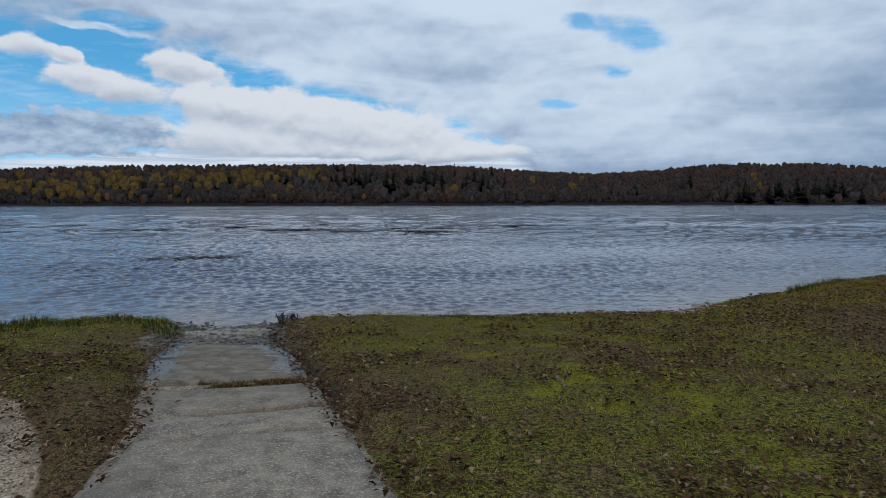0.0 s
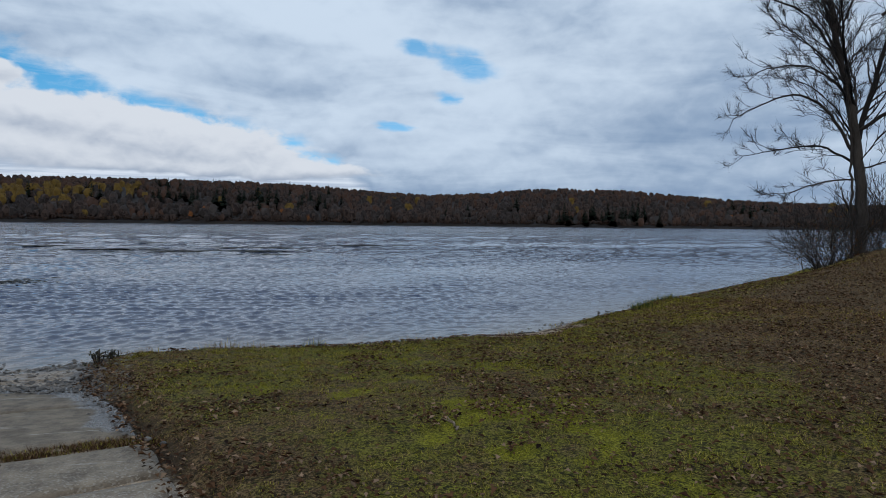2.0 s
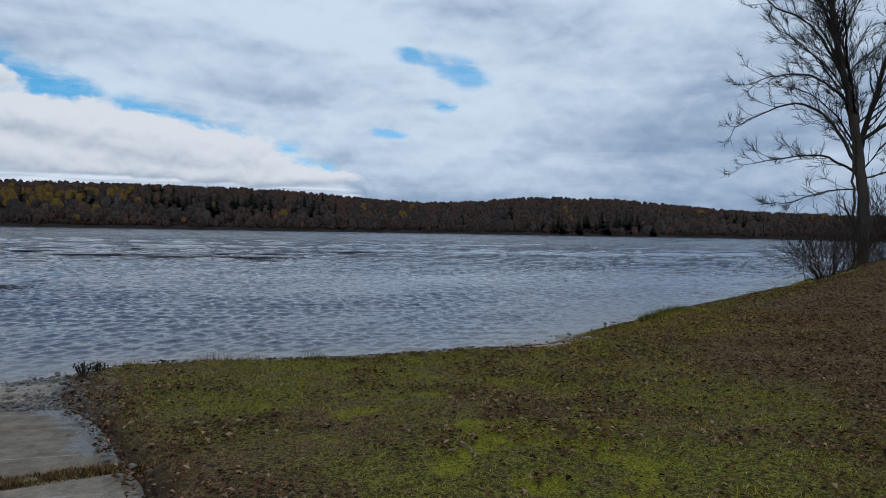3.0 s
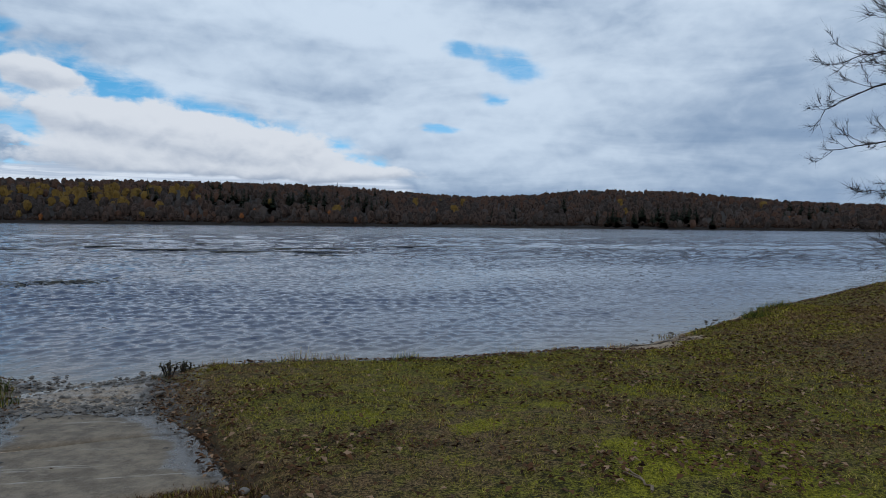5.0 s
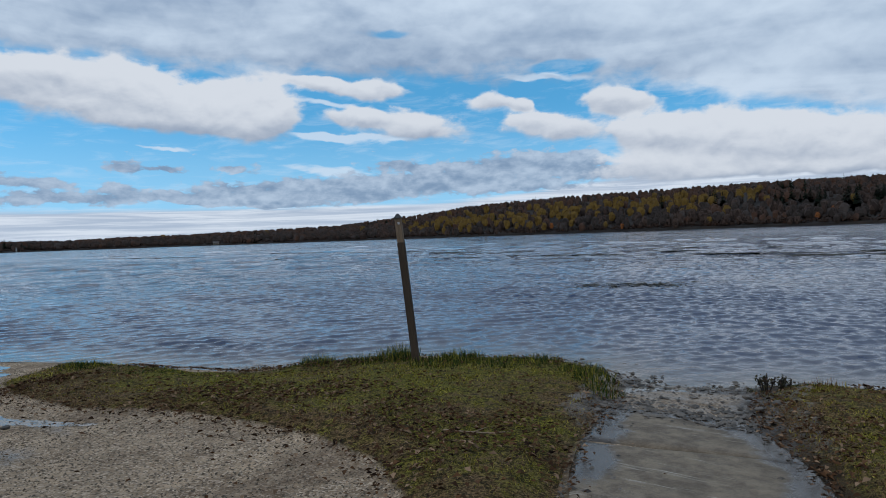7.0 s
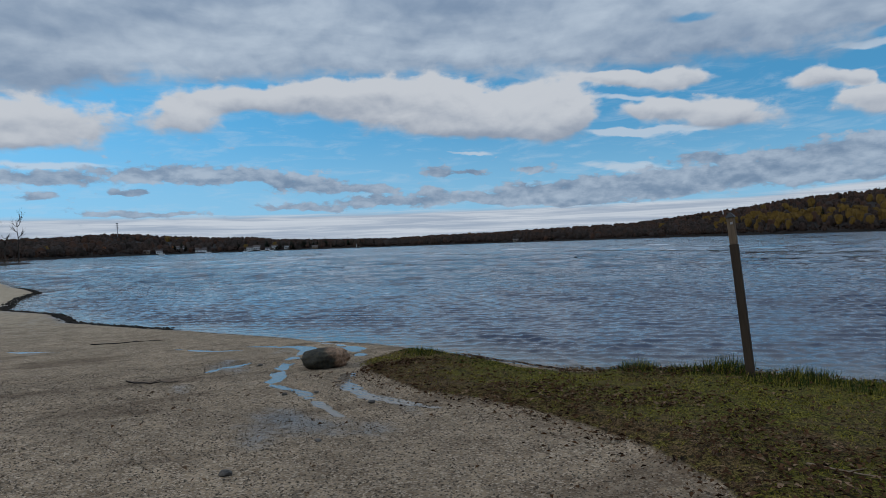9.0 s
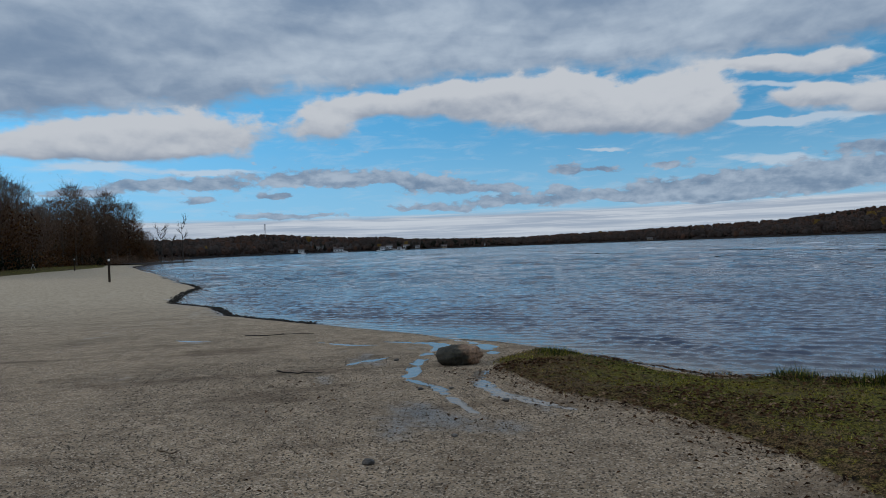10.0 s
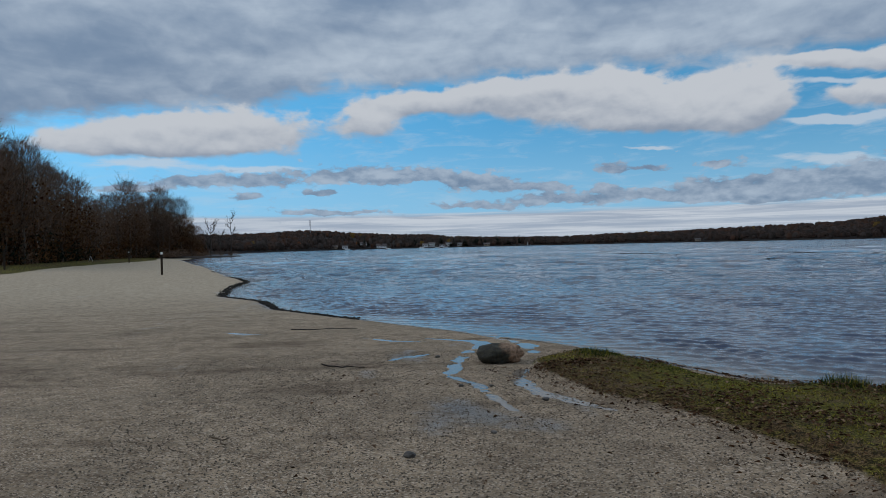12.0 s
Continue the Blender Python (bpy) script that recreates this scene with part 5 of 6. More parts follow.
def joint_weeds():
    rs = np.random.default_rng(37)
    n = 9000
    u = rs.random(n)
    l, r = ramp_edges(5.6)
    x = l - 0.1 + (r - l + 0.3) * u
    y = 5.50 + 0.33 * u + rs.normal(0, 0.07, n) + 0.05 * np.sin(x * 7)
    keep = value_noise(x, y, 0.28, 97) > 0.36
    x, y = x[keep], y[keep]
    z = ramp_top(y) - 0.02
    h = 0.012 + 0.035 * rs.random(len(x)) ** 2
    ob = soup("joint_weeds", blades(x, y, z, h, 0.0022 + 0.002 * rs.random(len(x)), rs, 1.2), [FALLEN, STRAW, BLADES], slots=(rs.random(len(x)) ** 2.2 * 3).astype(int))
    tagged(ob, "weeds and litter in the open ramp joint", "weeds", kind="stuff")


joint_weeds()


# ---------------------------------------------------------------- trees
def tube_mesh(name, limbs, mat, parent, sides=5):
    """Tapered tubes along rows of (x, y, z, radius)."""
    verts, faces = [], []
    for limb in limbs:
        k = sides if limb[0][3] > 0.03 else 3
        for i, (x, y, z, r) in enumerate(limb):
            a, b = Vector(limb[max(i - 1, 0)][:3]), Vector(limb[min(i + 1, len(limb) - 1)][:3])
            way = (b - a).normalized() if (b - a).length > 1e-6 else Vector((0, 0, 1))
            s = way.orthogonal().normalized()
            t = way.cross(s)
            for j in range(k):
                q = 2 * math.pi * j / k
                verts.append(tuple(Vector((x, y, z)) + (s * math.cos(q) + t * math.sin(q)) * r))
            if i:
                base = len(verts) - 2 * k
                faces += [(base + j, base + (j + 1) % k, base + k + (j + 1) % k, base + k + j) for j in range(k)]
    return fast_mesh(name, np.array(verts), np.array(faces), mat, parent, True)


def grow(limbs, start, way, length, radius, level, rnd, spread=0.8, lift=0.15):
    """A branch with its side branches, appended to limbs."""
    n = max(3, int(length / 0.28)) if level < 3 else 3
    p, way = Vector(start), Vector(way).normalized()
    line = [(*p, radius)]
    for i in range(n):
        way = (way + Vector((rnd.gauss(0, 0.12), rnd.gauss(0, 0.12), rnd.gauss(lift * 0.5, 0.10)))).normalized()
        p = p + way * (length / n)
        r = radius * (1 - 0.82 * (i + 1) / n)
        line.append((*p, max(r, 0.0080)))
        if level < 3 and i >= n * 0.2 and rnd.random() < (0.97 if level < 2 else 0.9):
            side = way.orthogonal().normalized()
            side.rotate(Matrix.Rotation(rnd.random() * 6.283, 3, way))
            out = (way + side * spread * (0.6 + 0.8 * rnd.random()) + Vector((0, 0, lift))).normalized()
            grow(limbs, p, out, length * (0.42 + 0.33 * rnd.random()) * (1 - 0.4 * i / n), max(r * 0.68, 0.0080), level + 1, rnd, spread, lift)
    limbs.append(line)


def limb_along(limbs, points, r0, r1, rnd, side_length=2.2, every=0.42, start=0.15, lift=0.12):
    """A chosen limb through (x, y, z) points, with random side branches."""
    line = []
    pts = [Vector(p) for p in points]
    for i in range(len(pts) - 1):
        a, b = pts[max(i - 1, 0)], pts[i]
        c, d = pts[i + 1], pts[min(i + 2, len(pts) - 1)]
        n = max(3, int((c - b).length / 0.3))
        for k in range(n):
            t = k / n
            line.append(0.5 * ((2 * b) + (c - a) * t + (2 * a - 5 * b + 4 * c - d) * t * t + (3 * b - a - 3 * c + d) * t**3))
    line.append(pts[-1])
    total, out, travelled, due = len(line) - 1, [], 0.0, 0.0
    for i, p in enumerate(line):
        k = i / total
        r = r0 + (r1 - r0) * k
        wob = Vector((rnd.gauss(0, 0.02), rnd.gauss(0, 0.02), rnd.gauss(0, 0.02))) if 0 < i else Vector()
        out.append((*(p + wob), r))
        if i:
            travelled += (line[i] - line[i - 1]).length
            if k > start and travelled > due:
                due = travelled + every * (0.6 + 0.8 * rnd.random())
                way = (line[i] - line[i - 1]).normalized()
                side = way.orthogonal().normalized()
                side.rotate(Matrix.Rotation(rnd.random() * 6.283, 3, way))
                aim = (way * 1.1 + side * (0.5 + 0.6 * rnd.random()) + Vector((0, 0, lift))).normalized()
                grow(limbs, p, aim, side_length * (0.55 + 0.7 * rnd.random()) * (1 - 0.45 * k), max(0.45 * r, 0.018), 1, rnd, 0.75, lift)
    limbs.append(out)


def shore_tree():
    """The big bare tree on the bank, its limbs sweeping out over the water."""
    rnd = random.Random(5)
    bx, by = 23.5, 21.6
    bz = float(height(bx, by)) - 0.15
    tree = empty("bare_tree", bx, by, bz)
    lx, ly = -0.69, 0.72                     # out over the water

    def at(a, h, b=0.0):
        a = a if a < 0.6 else 0.6 + (a - 0.6) * 0.62
        return (a * lx - b * ly, a * ly + b * lx, h + 0.15)

    limbs, stems = [], []
    limb_along(stems, [at(0, -0.2), at(0.08, 2.5), at(0.32, 4.6), at(0.75, 6.7)], 0.24, 0.16, rnd, every=9)
    limb_along(stems, [at(0.34, -0.2, 0.1), at(0.42, 2.4, 0.1), at(0.50, 4.6, 0.2), at(0.9, 7.5, 0.4)], 0.06, 0.03, rnd, 1.8, 0.8, 0.55)
    chosen = [
        ([at(0.75, 6.7), at(1.5, 9.0, 0.2), at(2.2, 12.5, 0.5), at(2.3, 16.5, 0.4)], 0.19, 0.02, 3.2),
        ([at(0.3, 4.5), at(-0.15, 6.5, -0.2), at(-0.8, 9.5, -0.5), at(-1.4, 14.5, -0.8)], 0.16, 0.02, 3.0),
        ([at(1.2, 8.0), at(2.2, 10.4, -0.4), at(3.6, 12.8, -0.6), at(5.2, 16.0, -0.9)], 0.10, 0.012, 2.8),
        ([at(0.45, 4.2), at(1.9, 5.9, 0.4), at(3.8, 6.5, 0.9), at(5.7, 6.1, 1.2), at(7.3, 5.6, 1.3)], 0.10, 0.008, 2.2),
        ([at(0.4, 3.7), at(2.2, 4.5, -0.6), at(4.6, 4.5, -1.2), at(7.2, 4.3, -1.5)], 0.075, 0.007, 1.9),
        ([at(0.5, 6.3), at(2.5, 7.7, -0.5), at(5.0, 8.1, -0.9), at(7.1, 7.9, -1.4)], 0.085, 0.007, 2.3),
        ([at(1.1, 7.6), at(3.0, 9.6, 0.8), at(5.4, 10.6, 1.2), at(6.9, 12.1, 1.4)], 0.085, 0.007, 2.4),
        ([at(0.3, 3.0), at(1.8, 2.95, 0.3), at(3.8, 2.5, 0.6), at(5.1, 2.45, 0.8)], 0.045, 0.006, 1.3),
        ([at(0.2, 5.0), at(-1.5, 6.0, 0.3), at(-4.0, 6.5, 0.6), at(-6.0, 7.3, 0.5)], 0.10, 0.008, 2.3),
        ([at(-0.4, 9.5), at(-2.6, 11.5, 0.3), at(-4.6, 13.5, 0.5), at(-5.5, 15.0, 0.5)], 0.08, 0.008, 2.4),
        ([at(0.4, 6.0), at(0.9, 7.6, 1.8), at(1.2, 9.5, 3.6), at(1.6, 11.5, 4.8)], 0.09, 0.008, 2.4),
        ([at(0.35, 5.5), at(0.4, 7.2, -1.8), at(0.7, 8.6, -3.8), at(1.2, 10.2, -5.2)], 0.09, 0.008, 2.4),
        ([at(1.3, 11.0), at(2.6, 13.0, 0.8), at(3.4, 15.4, 1.2)], 0.06, 0.008, 2.2),
        ([at(0.2, 3.4), at(-1.4, 3.9, -0.8), at(-3.4, 3.8, -1.2), at(-4.8, 4.2, -1.6)], 0.05, 0.007, 1.7),
    ]
    for i in range(16):                      # lesser limbs between the great ones
        h, turn, reach = 3.6 + 0.62 * i, rnd.uniform(-1.3, 1.3) + (0 if i % 3 else 3.1), rnd.uniform(3.4, 5.2) * (1 - 0.022 * i)
        root = 0.1 + 0.17 * (h - 3) if h < 10 else 1.9
        ca, cb = math.cos(turn), math.sin(turn)
        chosen.append(([at(root, h), at(root + ca * reach * 0.3, h + 1.1, cb * reach * 0.3), at(root + ca * reach * 0.7, h + 1.9, cb * reach * 0.7), at(root + ca * reach * 1.1, h + 2.1 + 0.1 * i, cb * reach)], 0.055, 0.008, 1.9))
    for points, r0, r1, side in chosen:
        first = len(limbs)
        limb_along(limbs, points, r0 * 0.8, r1 + 0.004, rnd, side * 0.60, 0.14, 0.08, 0.10)
        tube_mesh("limb", limbs[first:], TWIG, tree, 6)
    tube_mesh("trunk", stems, BARK, tree, 10)
    # the finest twigs, a few at every joint of the thin branches
    rs = np.random.default_rng(6)
    ends = np.array([p[:3] for line in limbs for p in line[1:] if p[3] < 0.012])
    way = np.array([np.subtract(line[i][:3], line[i - 1][:3]) for line in limbs for i in range(1, len(line)) if line[i][3] < 0.012])
    pick = rs.permutation(len(ends))[:70000]
    ends, way = np.repeat(ends[pick], 3, 0), np.repeat(way[pick], 3, 0)
    way = way / (np.linalg.norm(way, axis=1, keepdims=True) + 1e-6) + rs.normal(0, 0.38, ends.shape) + (0, 0, 0.12)
    side = np.cross(way, rs.normal(0, 1, ends.shape))
    side = side / (np.linalg.norm(side, axis=1, keepdims=True) + 1e-6) * 0.0055
    soup("twig", np.stack([ends - side, ends + side, ends + way * (0.15 + 0.35 * rs.random((len(ends), 1)))], 1), TWIG, tree)
    return tagged(tree, "tall bare broadleaf tree with sweeping limbs on the bank", "tree")


shore_tree()


def shrub(x, y, wide, high, stems, seed, leaves, label, name="shrub"):
    rnd = random.Random(seed)
    ob = empty(name, x, y, float(height(x, y)) - 0.05)
    for _ in range(stems):
        limbs = []
        a, q = rnd.random() * 6.283, wide * 0.3 * rnd.random()
        way = Vector((math.cos(a) * (0.4 + rnd.random()), math.sin(a) * (0.4 + rnd.random()), 0.9 + 0.9 * rnd.random()))
        grow(limbs, (math.cos(a) * q, math.sin(a) * q, -0.1), way, high * (0.6 + 0.6 * rnd.random()), 0.012 + 0.012 * rnd.random(), 1, rnd, 0.8, 0.05)
        tube_mesh("stem", limbs, TWIG, ob, 3)
    if leaves:
        rs = np.random.default_rng(seed)
        a, q = rs.random(leaves) * 6.283, np.sqrt(rs.random(leaves)) * wide * 0.6
        mid = np.stack([np.cos(a) * q, np.sin(a) * q, high * (0.1 + 0.85 * rs.random(leaves)) * (1 - 0.3 * q / wide)], 1)
        tri = mid[:, None] + (rs.random((leaves, 3, 3)) - 0.5) * 0.09
        soup("foliage", tri, [RUSSET, EVERGREEN_WEED], ob, slots=(rs.random(leaves) < 0.45).astype(int))
    return tagged(ob, label, "shrub", "shrubs round the tree")


shrub(20.9, 20.9, 2.2, 1.5, 26, 41, 260, "twiggy leafless shrub with a few olive leaves")
shrub(21.9, 21.5, 2.2, 1.7, 26, 42, 600, "twiggy leafless shrub with a few olive leaves")
shrub(22.8, 22.3, 2.6, 2.2, 26, 43, 1300, "twiggy shrub with russet leaves behind the tree")
shrub(24.8, 22.6, 2.6, 2.4, 26, 44, 1300, "twiggy shrub with russet leaves behind the tree")
shrub(26.5, 22.8, 2.6, 2.6, 26, 45, 1300, "twiggy shrub with russet leaves behind the tree")
shrub(24.4, 21.3, 1.6, 1.5, 14, 46, 200, "twiggy leafless shrub with a few olive leaves")


def wood_tree(high, seed, leafy):
    """One tree of the wood behind the beach."""
    rnd, rs = random.Random(seed), np.random.default_rng(seed)
    ob = empty("woodland_tree", 0, 0, 0)
    limbs = []
    top = high * 0.9
    line = [(0.02 * i * rnd.gauss(0, 1), 0.02 * i * rnd.gauss(0, 1), top * i / 9 - 0.3, 0.18 * (1 - i / 10) + 0.02) for i in range(10)]
    for i in range(2, 10):
        for _ in range(2):
            a = rnd.random() * 6.283
            way = Vector((math.cos(a), math.sin(a), 0.75 + 0.5 * rnd.random()))
            grow(limbs, line[i][:3], way, high * (0.30 - 0.017 * i) * (0.7 + 0.6 * rnd.random()), 0.06 * (1.1 - i / 10), 2, rnd, 0.75, 0.2)
    limbs.append(line)
    tube_mesh("trunk", limbs, WOOD_BARK, ob, 6)
    # sprays of fine twigs, pointing up and outwards
    n = 2600
    a, q, k = rs.random(n) * 6.283, np.sqrt(rs.random(n)), rs.random(n) ** 0.8
    swell = high * 0.215 * np.sqrt(np.clip(1 - (2 * k - 0.8) ** 2 / 1.5, 0.03, 1))
    foot = np.stack([np.cos(a) * q * swell, np.sin(a) * q * swell, high * (0.24 + 0.70 * k)], 1)
    aim = np.stack([np.cos(a) * q, np.sin(a) * q, 0.9 + 0 * a], 1) + rs.normal(0, 0.55, (n, 3))
    turn = rs.random(n) * 3.14
    side = np.stack([np.cos(turn), np.sin(turn), 0 * turn], 1) * (0.016 + 0.024 * rs.random(n))[:, None]
    crown = np.stack([foot - side, foot + side, foot + aim * (0.35 + 0.6 * rs.random((n, 1)))], 1)
    slots = np.zeros(len(crown), int)
    if leafy:
        more = leaf_crown(leafy, high * 0.23, high * 0.7, high * 0.12, rs, 0.22)
        crown, slots = np.concatenate([crown, more]), np.concatenate([slots, np.full(leafy, 1)])
    soup("crown", crown, [WOOD_TWIGS, RUSSET], ob, slots)
    return tagged(ob, "bare grey woodland tree" + (" with dry russet leaves still on it" if leafy else " with a fine twiggy crown"), "tree", "trees of the wood behind the beach")


def build_wood():
    rnd = random.Random(77)
    protos = [wood_tree(16, 301, 0), wood_tree(15, 302, 900), wood_tree(17, 303, 0), wood_tree(13, 304, 1500), wood_tree(14, 305, 600)]
    # azimuth, distance, tree height along the edge of the wood
    edge = [(121, 84, 20.0), (113.5, 97, 19.2), (111.4, 108, 17.6), (110, 122, 15.6), (108.5, 140, 13.4), (107.4, 155, 13.0), (105.6, 178, 16.0), (103.6, 192, 17.0), (101.8, 200, 16.5), (100.4, 206, 12.5), (99.4, 210, 7.5)]
    table = np.array(edge)[::-1]
    spots = []
    for row in range(3):
        az = 121.0
        while az > 99.6:
            dist = float(np.interp(az, table[:, 0], table[:, 1])) + row * 9 + rnd.uniform(-3, 3)
            tall = float(np.interp(az, table[:, 0], table[:, 2])) * rnd.uniform(0.66, 1.03) * (1 + 0.02 * row)
            spots.append((az, dist, tall))
            az -= rnd.uniform(0.55, 1.35) * (100 / dist) ** 0.5
    used = set()
    for az, dist, tall in spots:
        k = rnd.randrange(5)
        x, y = -0.44 - dist * math.sin(radians(az)), 2.06 + dist * math.cos(radians(az))
        size = tall / (16, 15, 17, 13, 14)[k]
        m = pose(x, y, float(height(x, y)) - 0.1, 0, 0, rnd.uniform(0, 360)) @ Matrix.Diagonal((size, size, size, 1))
        if k in used:
            copy_thing(protos[k], m)
        else:
            protos[k].matrix_world = m
            protos[k].scale = (1, 1, 1)
            protos[k].matrix_basis = m
            used.add(k)
    # low brush along the edge of the wood
    rs = np.random.default_rng(78)
    tris, slots = [], []
    for _ in range(1700):
        az = 99.0 + 23 * rs.random()
        dist = float(np.interp(az, table[:, 0], table[:, 1])) - 3 + 34 * rs.random()
        x, y = -0.44 - dist * math.sin(radians(az)), 2.06 + dist * math.cos(radians(az))
        tall = 1.5 + 6.5 * rs.random() ** 2
        kind = int(rs.random() * 4)
        bush = (sliver_crown(60, 1.8, tall, -0.2, rs) if kind < 2 else leaf_crown(60, 1.7, tall, -0.2, rs, 0.3)) * 1.0
        if kind < 2:
            mid = bush.mean(1, keepdims=True)
            bush = mid + (bush - mid) * np.array([0.45, 0.45, 0.8])
        tris.append(bush + (x, y, float(height(x, y))))
        slots.append(np.full(len(bush), (0, 1, 1, 2)[kind]))
    ob = soup("brush", np.concatenate(tris), [WOOD_TWIGS, RUSSET, CONIFER], slots=np.concatenate(slots))
    tagged(ob, "dark russet and green brush under the trees", "brush", kind="stuff")


build_wood()


def build_spit():
    """The low wooded spit where the beach ends."""
    az, rows = np.linspace(0, 1, 40), np.linspace(-1, 1, 9)
    ga, gr = np.meshgrid(az, rows)
    x = -178 - 40 * ga
    y = -36 + 14 * ga + gr * (2.2 + 7 * (1 - ga))
    z = 0.75 * (1 - gr**2) * (0.6 + 0.5 * value_noise(x, y, 5, 65)) * np.sqrt(np.clip(1 - ga**6, 0, 1)) - 0.12
    quad = (np.arange(8)[:, None] * 40 + np.arange(39)[None]).ravel()
    ob = fast_mesh("spit_ground", np.stack([x, y, z], -1).reshape(-1, 3), np.stack([quad, quad + 40, quad + 41, quad + 1], 1), HILL, smooth=True)
    tagged(ob, "low dark spit of land at the end of the beach", "ground", kind="structure")
    rs = np.random.default_rng(66)
    tris = []
    for _ in range(130):
        k = rs.random() ** 1.4
        bush = sliver_crown(40, 1.2, 0.8 + 2.2 * rs.random() * (1 - 0.6 * k), -0.2, rs)
        mid = bush.mean(1, keepdims=True)
        tris.append(mid + (bush - mid) * np.array([0.4, 0.4, 0.7]) + (-178 - 39 * k, -36 + 14 * k + rs.normal(0, 1.2), 0.35))
    tagged(soup("spit_brush", np.concatenate(tris), [WOOD_TWIGS]), "low bare brush on the spit", "brush", kind="stuff")


build_spit()


def snag(x, y, high, seed, spread):
    rnd = random.Random(seed)
    ob = empty("dead_tree", x, y, max(float(height(x, y)), 0.0) - 0.1)
    limbs = [[(0.1 * rnd.gauss(0, 1) * i / 6, 0.1 * rnd.gauss(0, 1) * i / 6, high * i / 8, 0.26 * (1 - i / 9)) for i in range(9)]]
    for i in range(3, 9):
        for _ in range(3):
            a = rnd.random() * 6.283
            grow(limbs, limbs[0][i][:3], (math.cos(a), math.sin(a), 0.6), spread * (0.5 + 0.7 * rnd.random()), 0.09, 2, rnd, 0.7, 0.2)
    tube_mesh("trunk", limbs, BARK, ob, 5)
    return tagged(ob, "standing dead tree with broken bare branches on the spit", "tree", "dead trees on the spit")


snag(-212.5, -24.2, 12.0, 61, 3.0)
snag(-200, -28.5, 9.5, 62, 3.4)
snag(-206, -26.5, 7.0, 63, 2.4)


# ---------------------------------------------------------------- posts, rock, sign
def marker_post(x, y, high, lean_x, lean_y, turn, label, plate=True, dark=DARK_PAINT):
    post = empty("wooden_post", x, y, max(float(height(x, y)), -0.02) - 0.02, turn, lean_x, lean_y)
    body = high * 0.81
    part("shaft", box_bm(0.092, 0.092, body + 0.3, (0, 0, (body - 0.3) / 2), 0.006), POST_WOOD, post, "dark stained square timber")
    part("top_section", box_bm(0.084, 0.084, high - body - 0.05, (0, 0, (high + body - 0.05) / 2), 0.008), POST_RAW, post, "bare weathered grey wood")
    bm = bmesh.new()
    bmesh.ops.create_cone(bm, cap_ends=True, segments=4, radius1=0.076, radius2=0.012, depth=0.06, matrix=Matrix.Translation((0, 0, high - 0.02)) @ Matrix.Rotation(radians(45), 4, "Z"))
    part("cap", bm, dark, post, "dark pointed cap")
    if plate:
        part("marker_plate", box_bm(0.028, 0.004, 0.03, (0.01, -0.045, high - 0.12), 0.001), STEEL, post, "small pale marker plate")
    return tagged(post, label, "post", "wooden posts along the shore")


marker_post(-5.65, 8.72, 1.96, 0.5, -5.2, 30, "leaning weathered square wooden post on the grassy bank")


def beach_post(az, dist, high, white):
    x, y = -0.44 - dist * math.sin(radians(az)), 2.06 + dist * math.cos(radians(az))
    post = empty("beach_post", x, y, float(height(x, y)) - 0.02, az)
    part("shaft", box_bm(0.16, 0.16, high + 0.3, (0, 0, (high - 0.3) / 2), 0.01), POST_WOOD, post, "dark square timber")
    if white:
        part("sign_plate", box_bm(0.15, 0.03, 0.17, (0, -0.1, high - 0.10), 0.004), WHITE_PAINT, post, "small white plate near the top")
    return tagged(post, "dark wooden post standing in the beach sand" + (" with a white plate" if white else ""), "post", "wooden posts on the beach")


beach_post(102.5, 53, 1.75, True)
beach_post(104.9, 112, 1.85, True)
beach_post(113.2, 70, 1.9, False)
beach_post(109.5, 128, 1.7, False)


def folding_sign(az, dist):
    x, y = -0.44 - dist * math.sin(radians(az)), 2.06 + dist * math.cos(radians(az))
    ob = empty("folding_sign", x, y, float(height(x, y)), az)
    for s in (-1, 1):
        turn = Matrix.Rotation(radians(16 * s), 3, "Y")
        part("panel", box_bm(0.05, 0.6, 1.0, (-0.17 * s, 0, 0.47), 0.006, turn), WHITE_PAINT, ob)
    part("hinge", box_bm(0.06, 0.6, 0.04, (0, 0, 0.96), 0.006), DARK_PAINT, ob)
    return tagged(ob, "small white folding sign on the far grass", "sign")


folding_sign(107.6, 132)


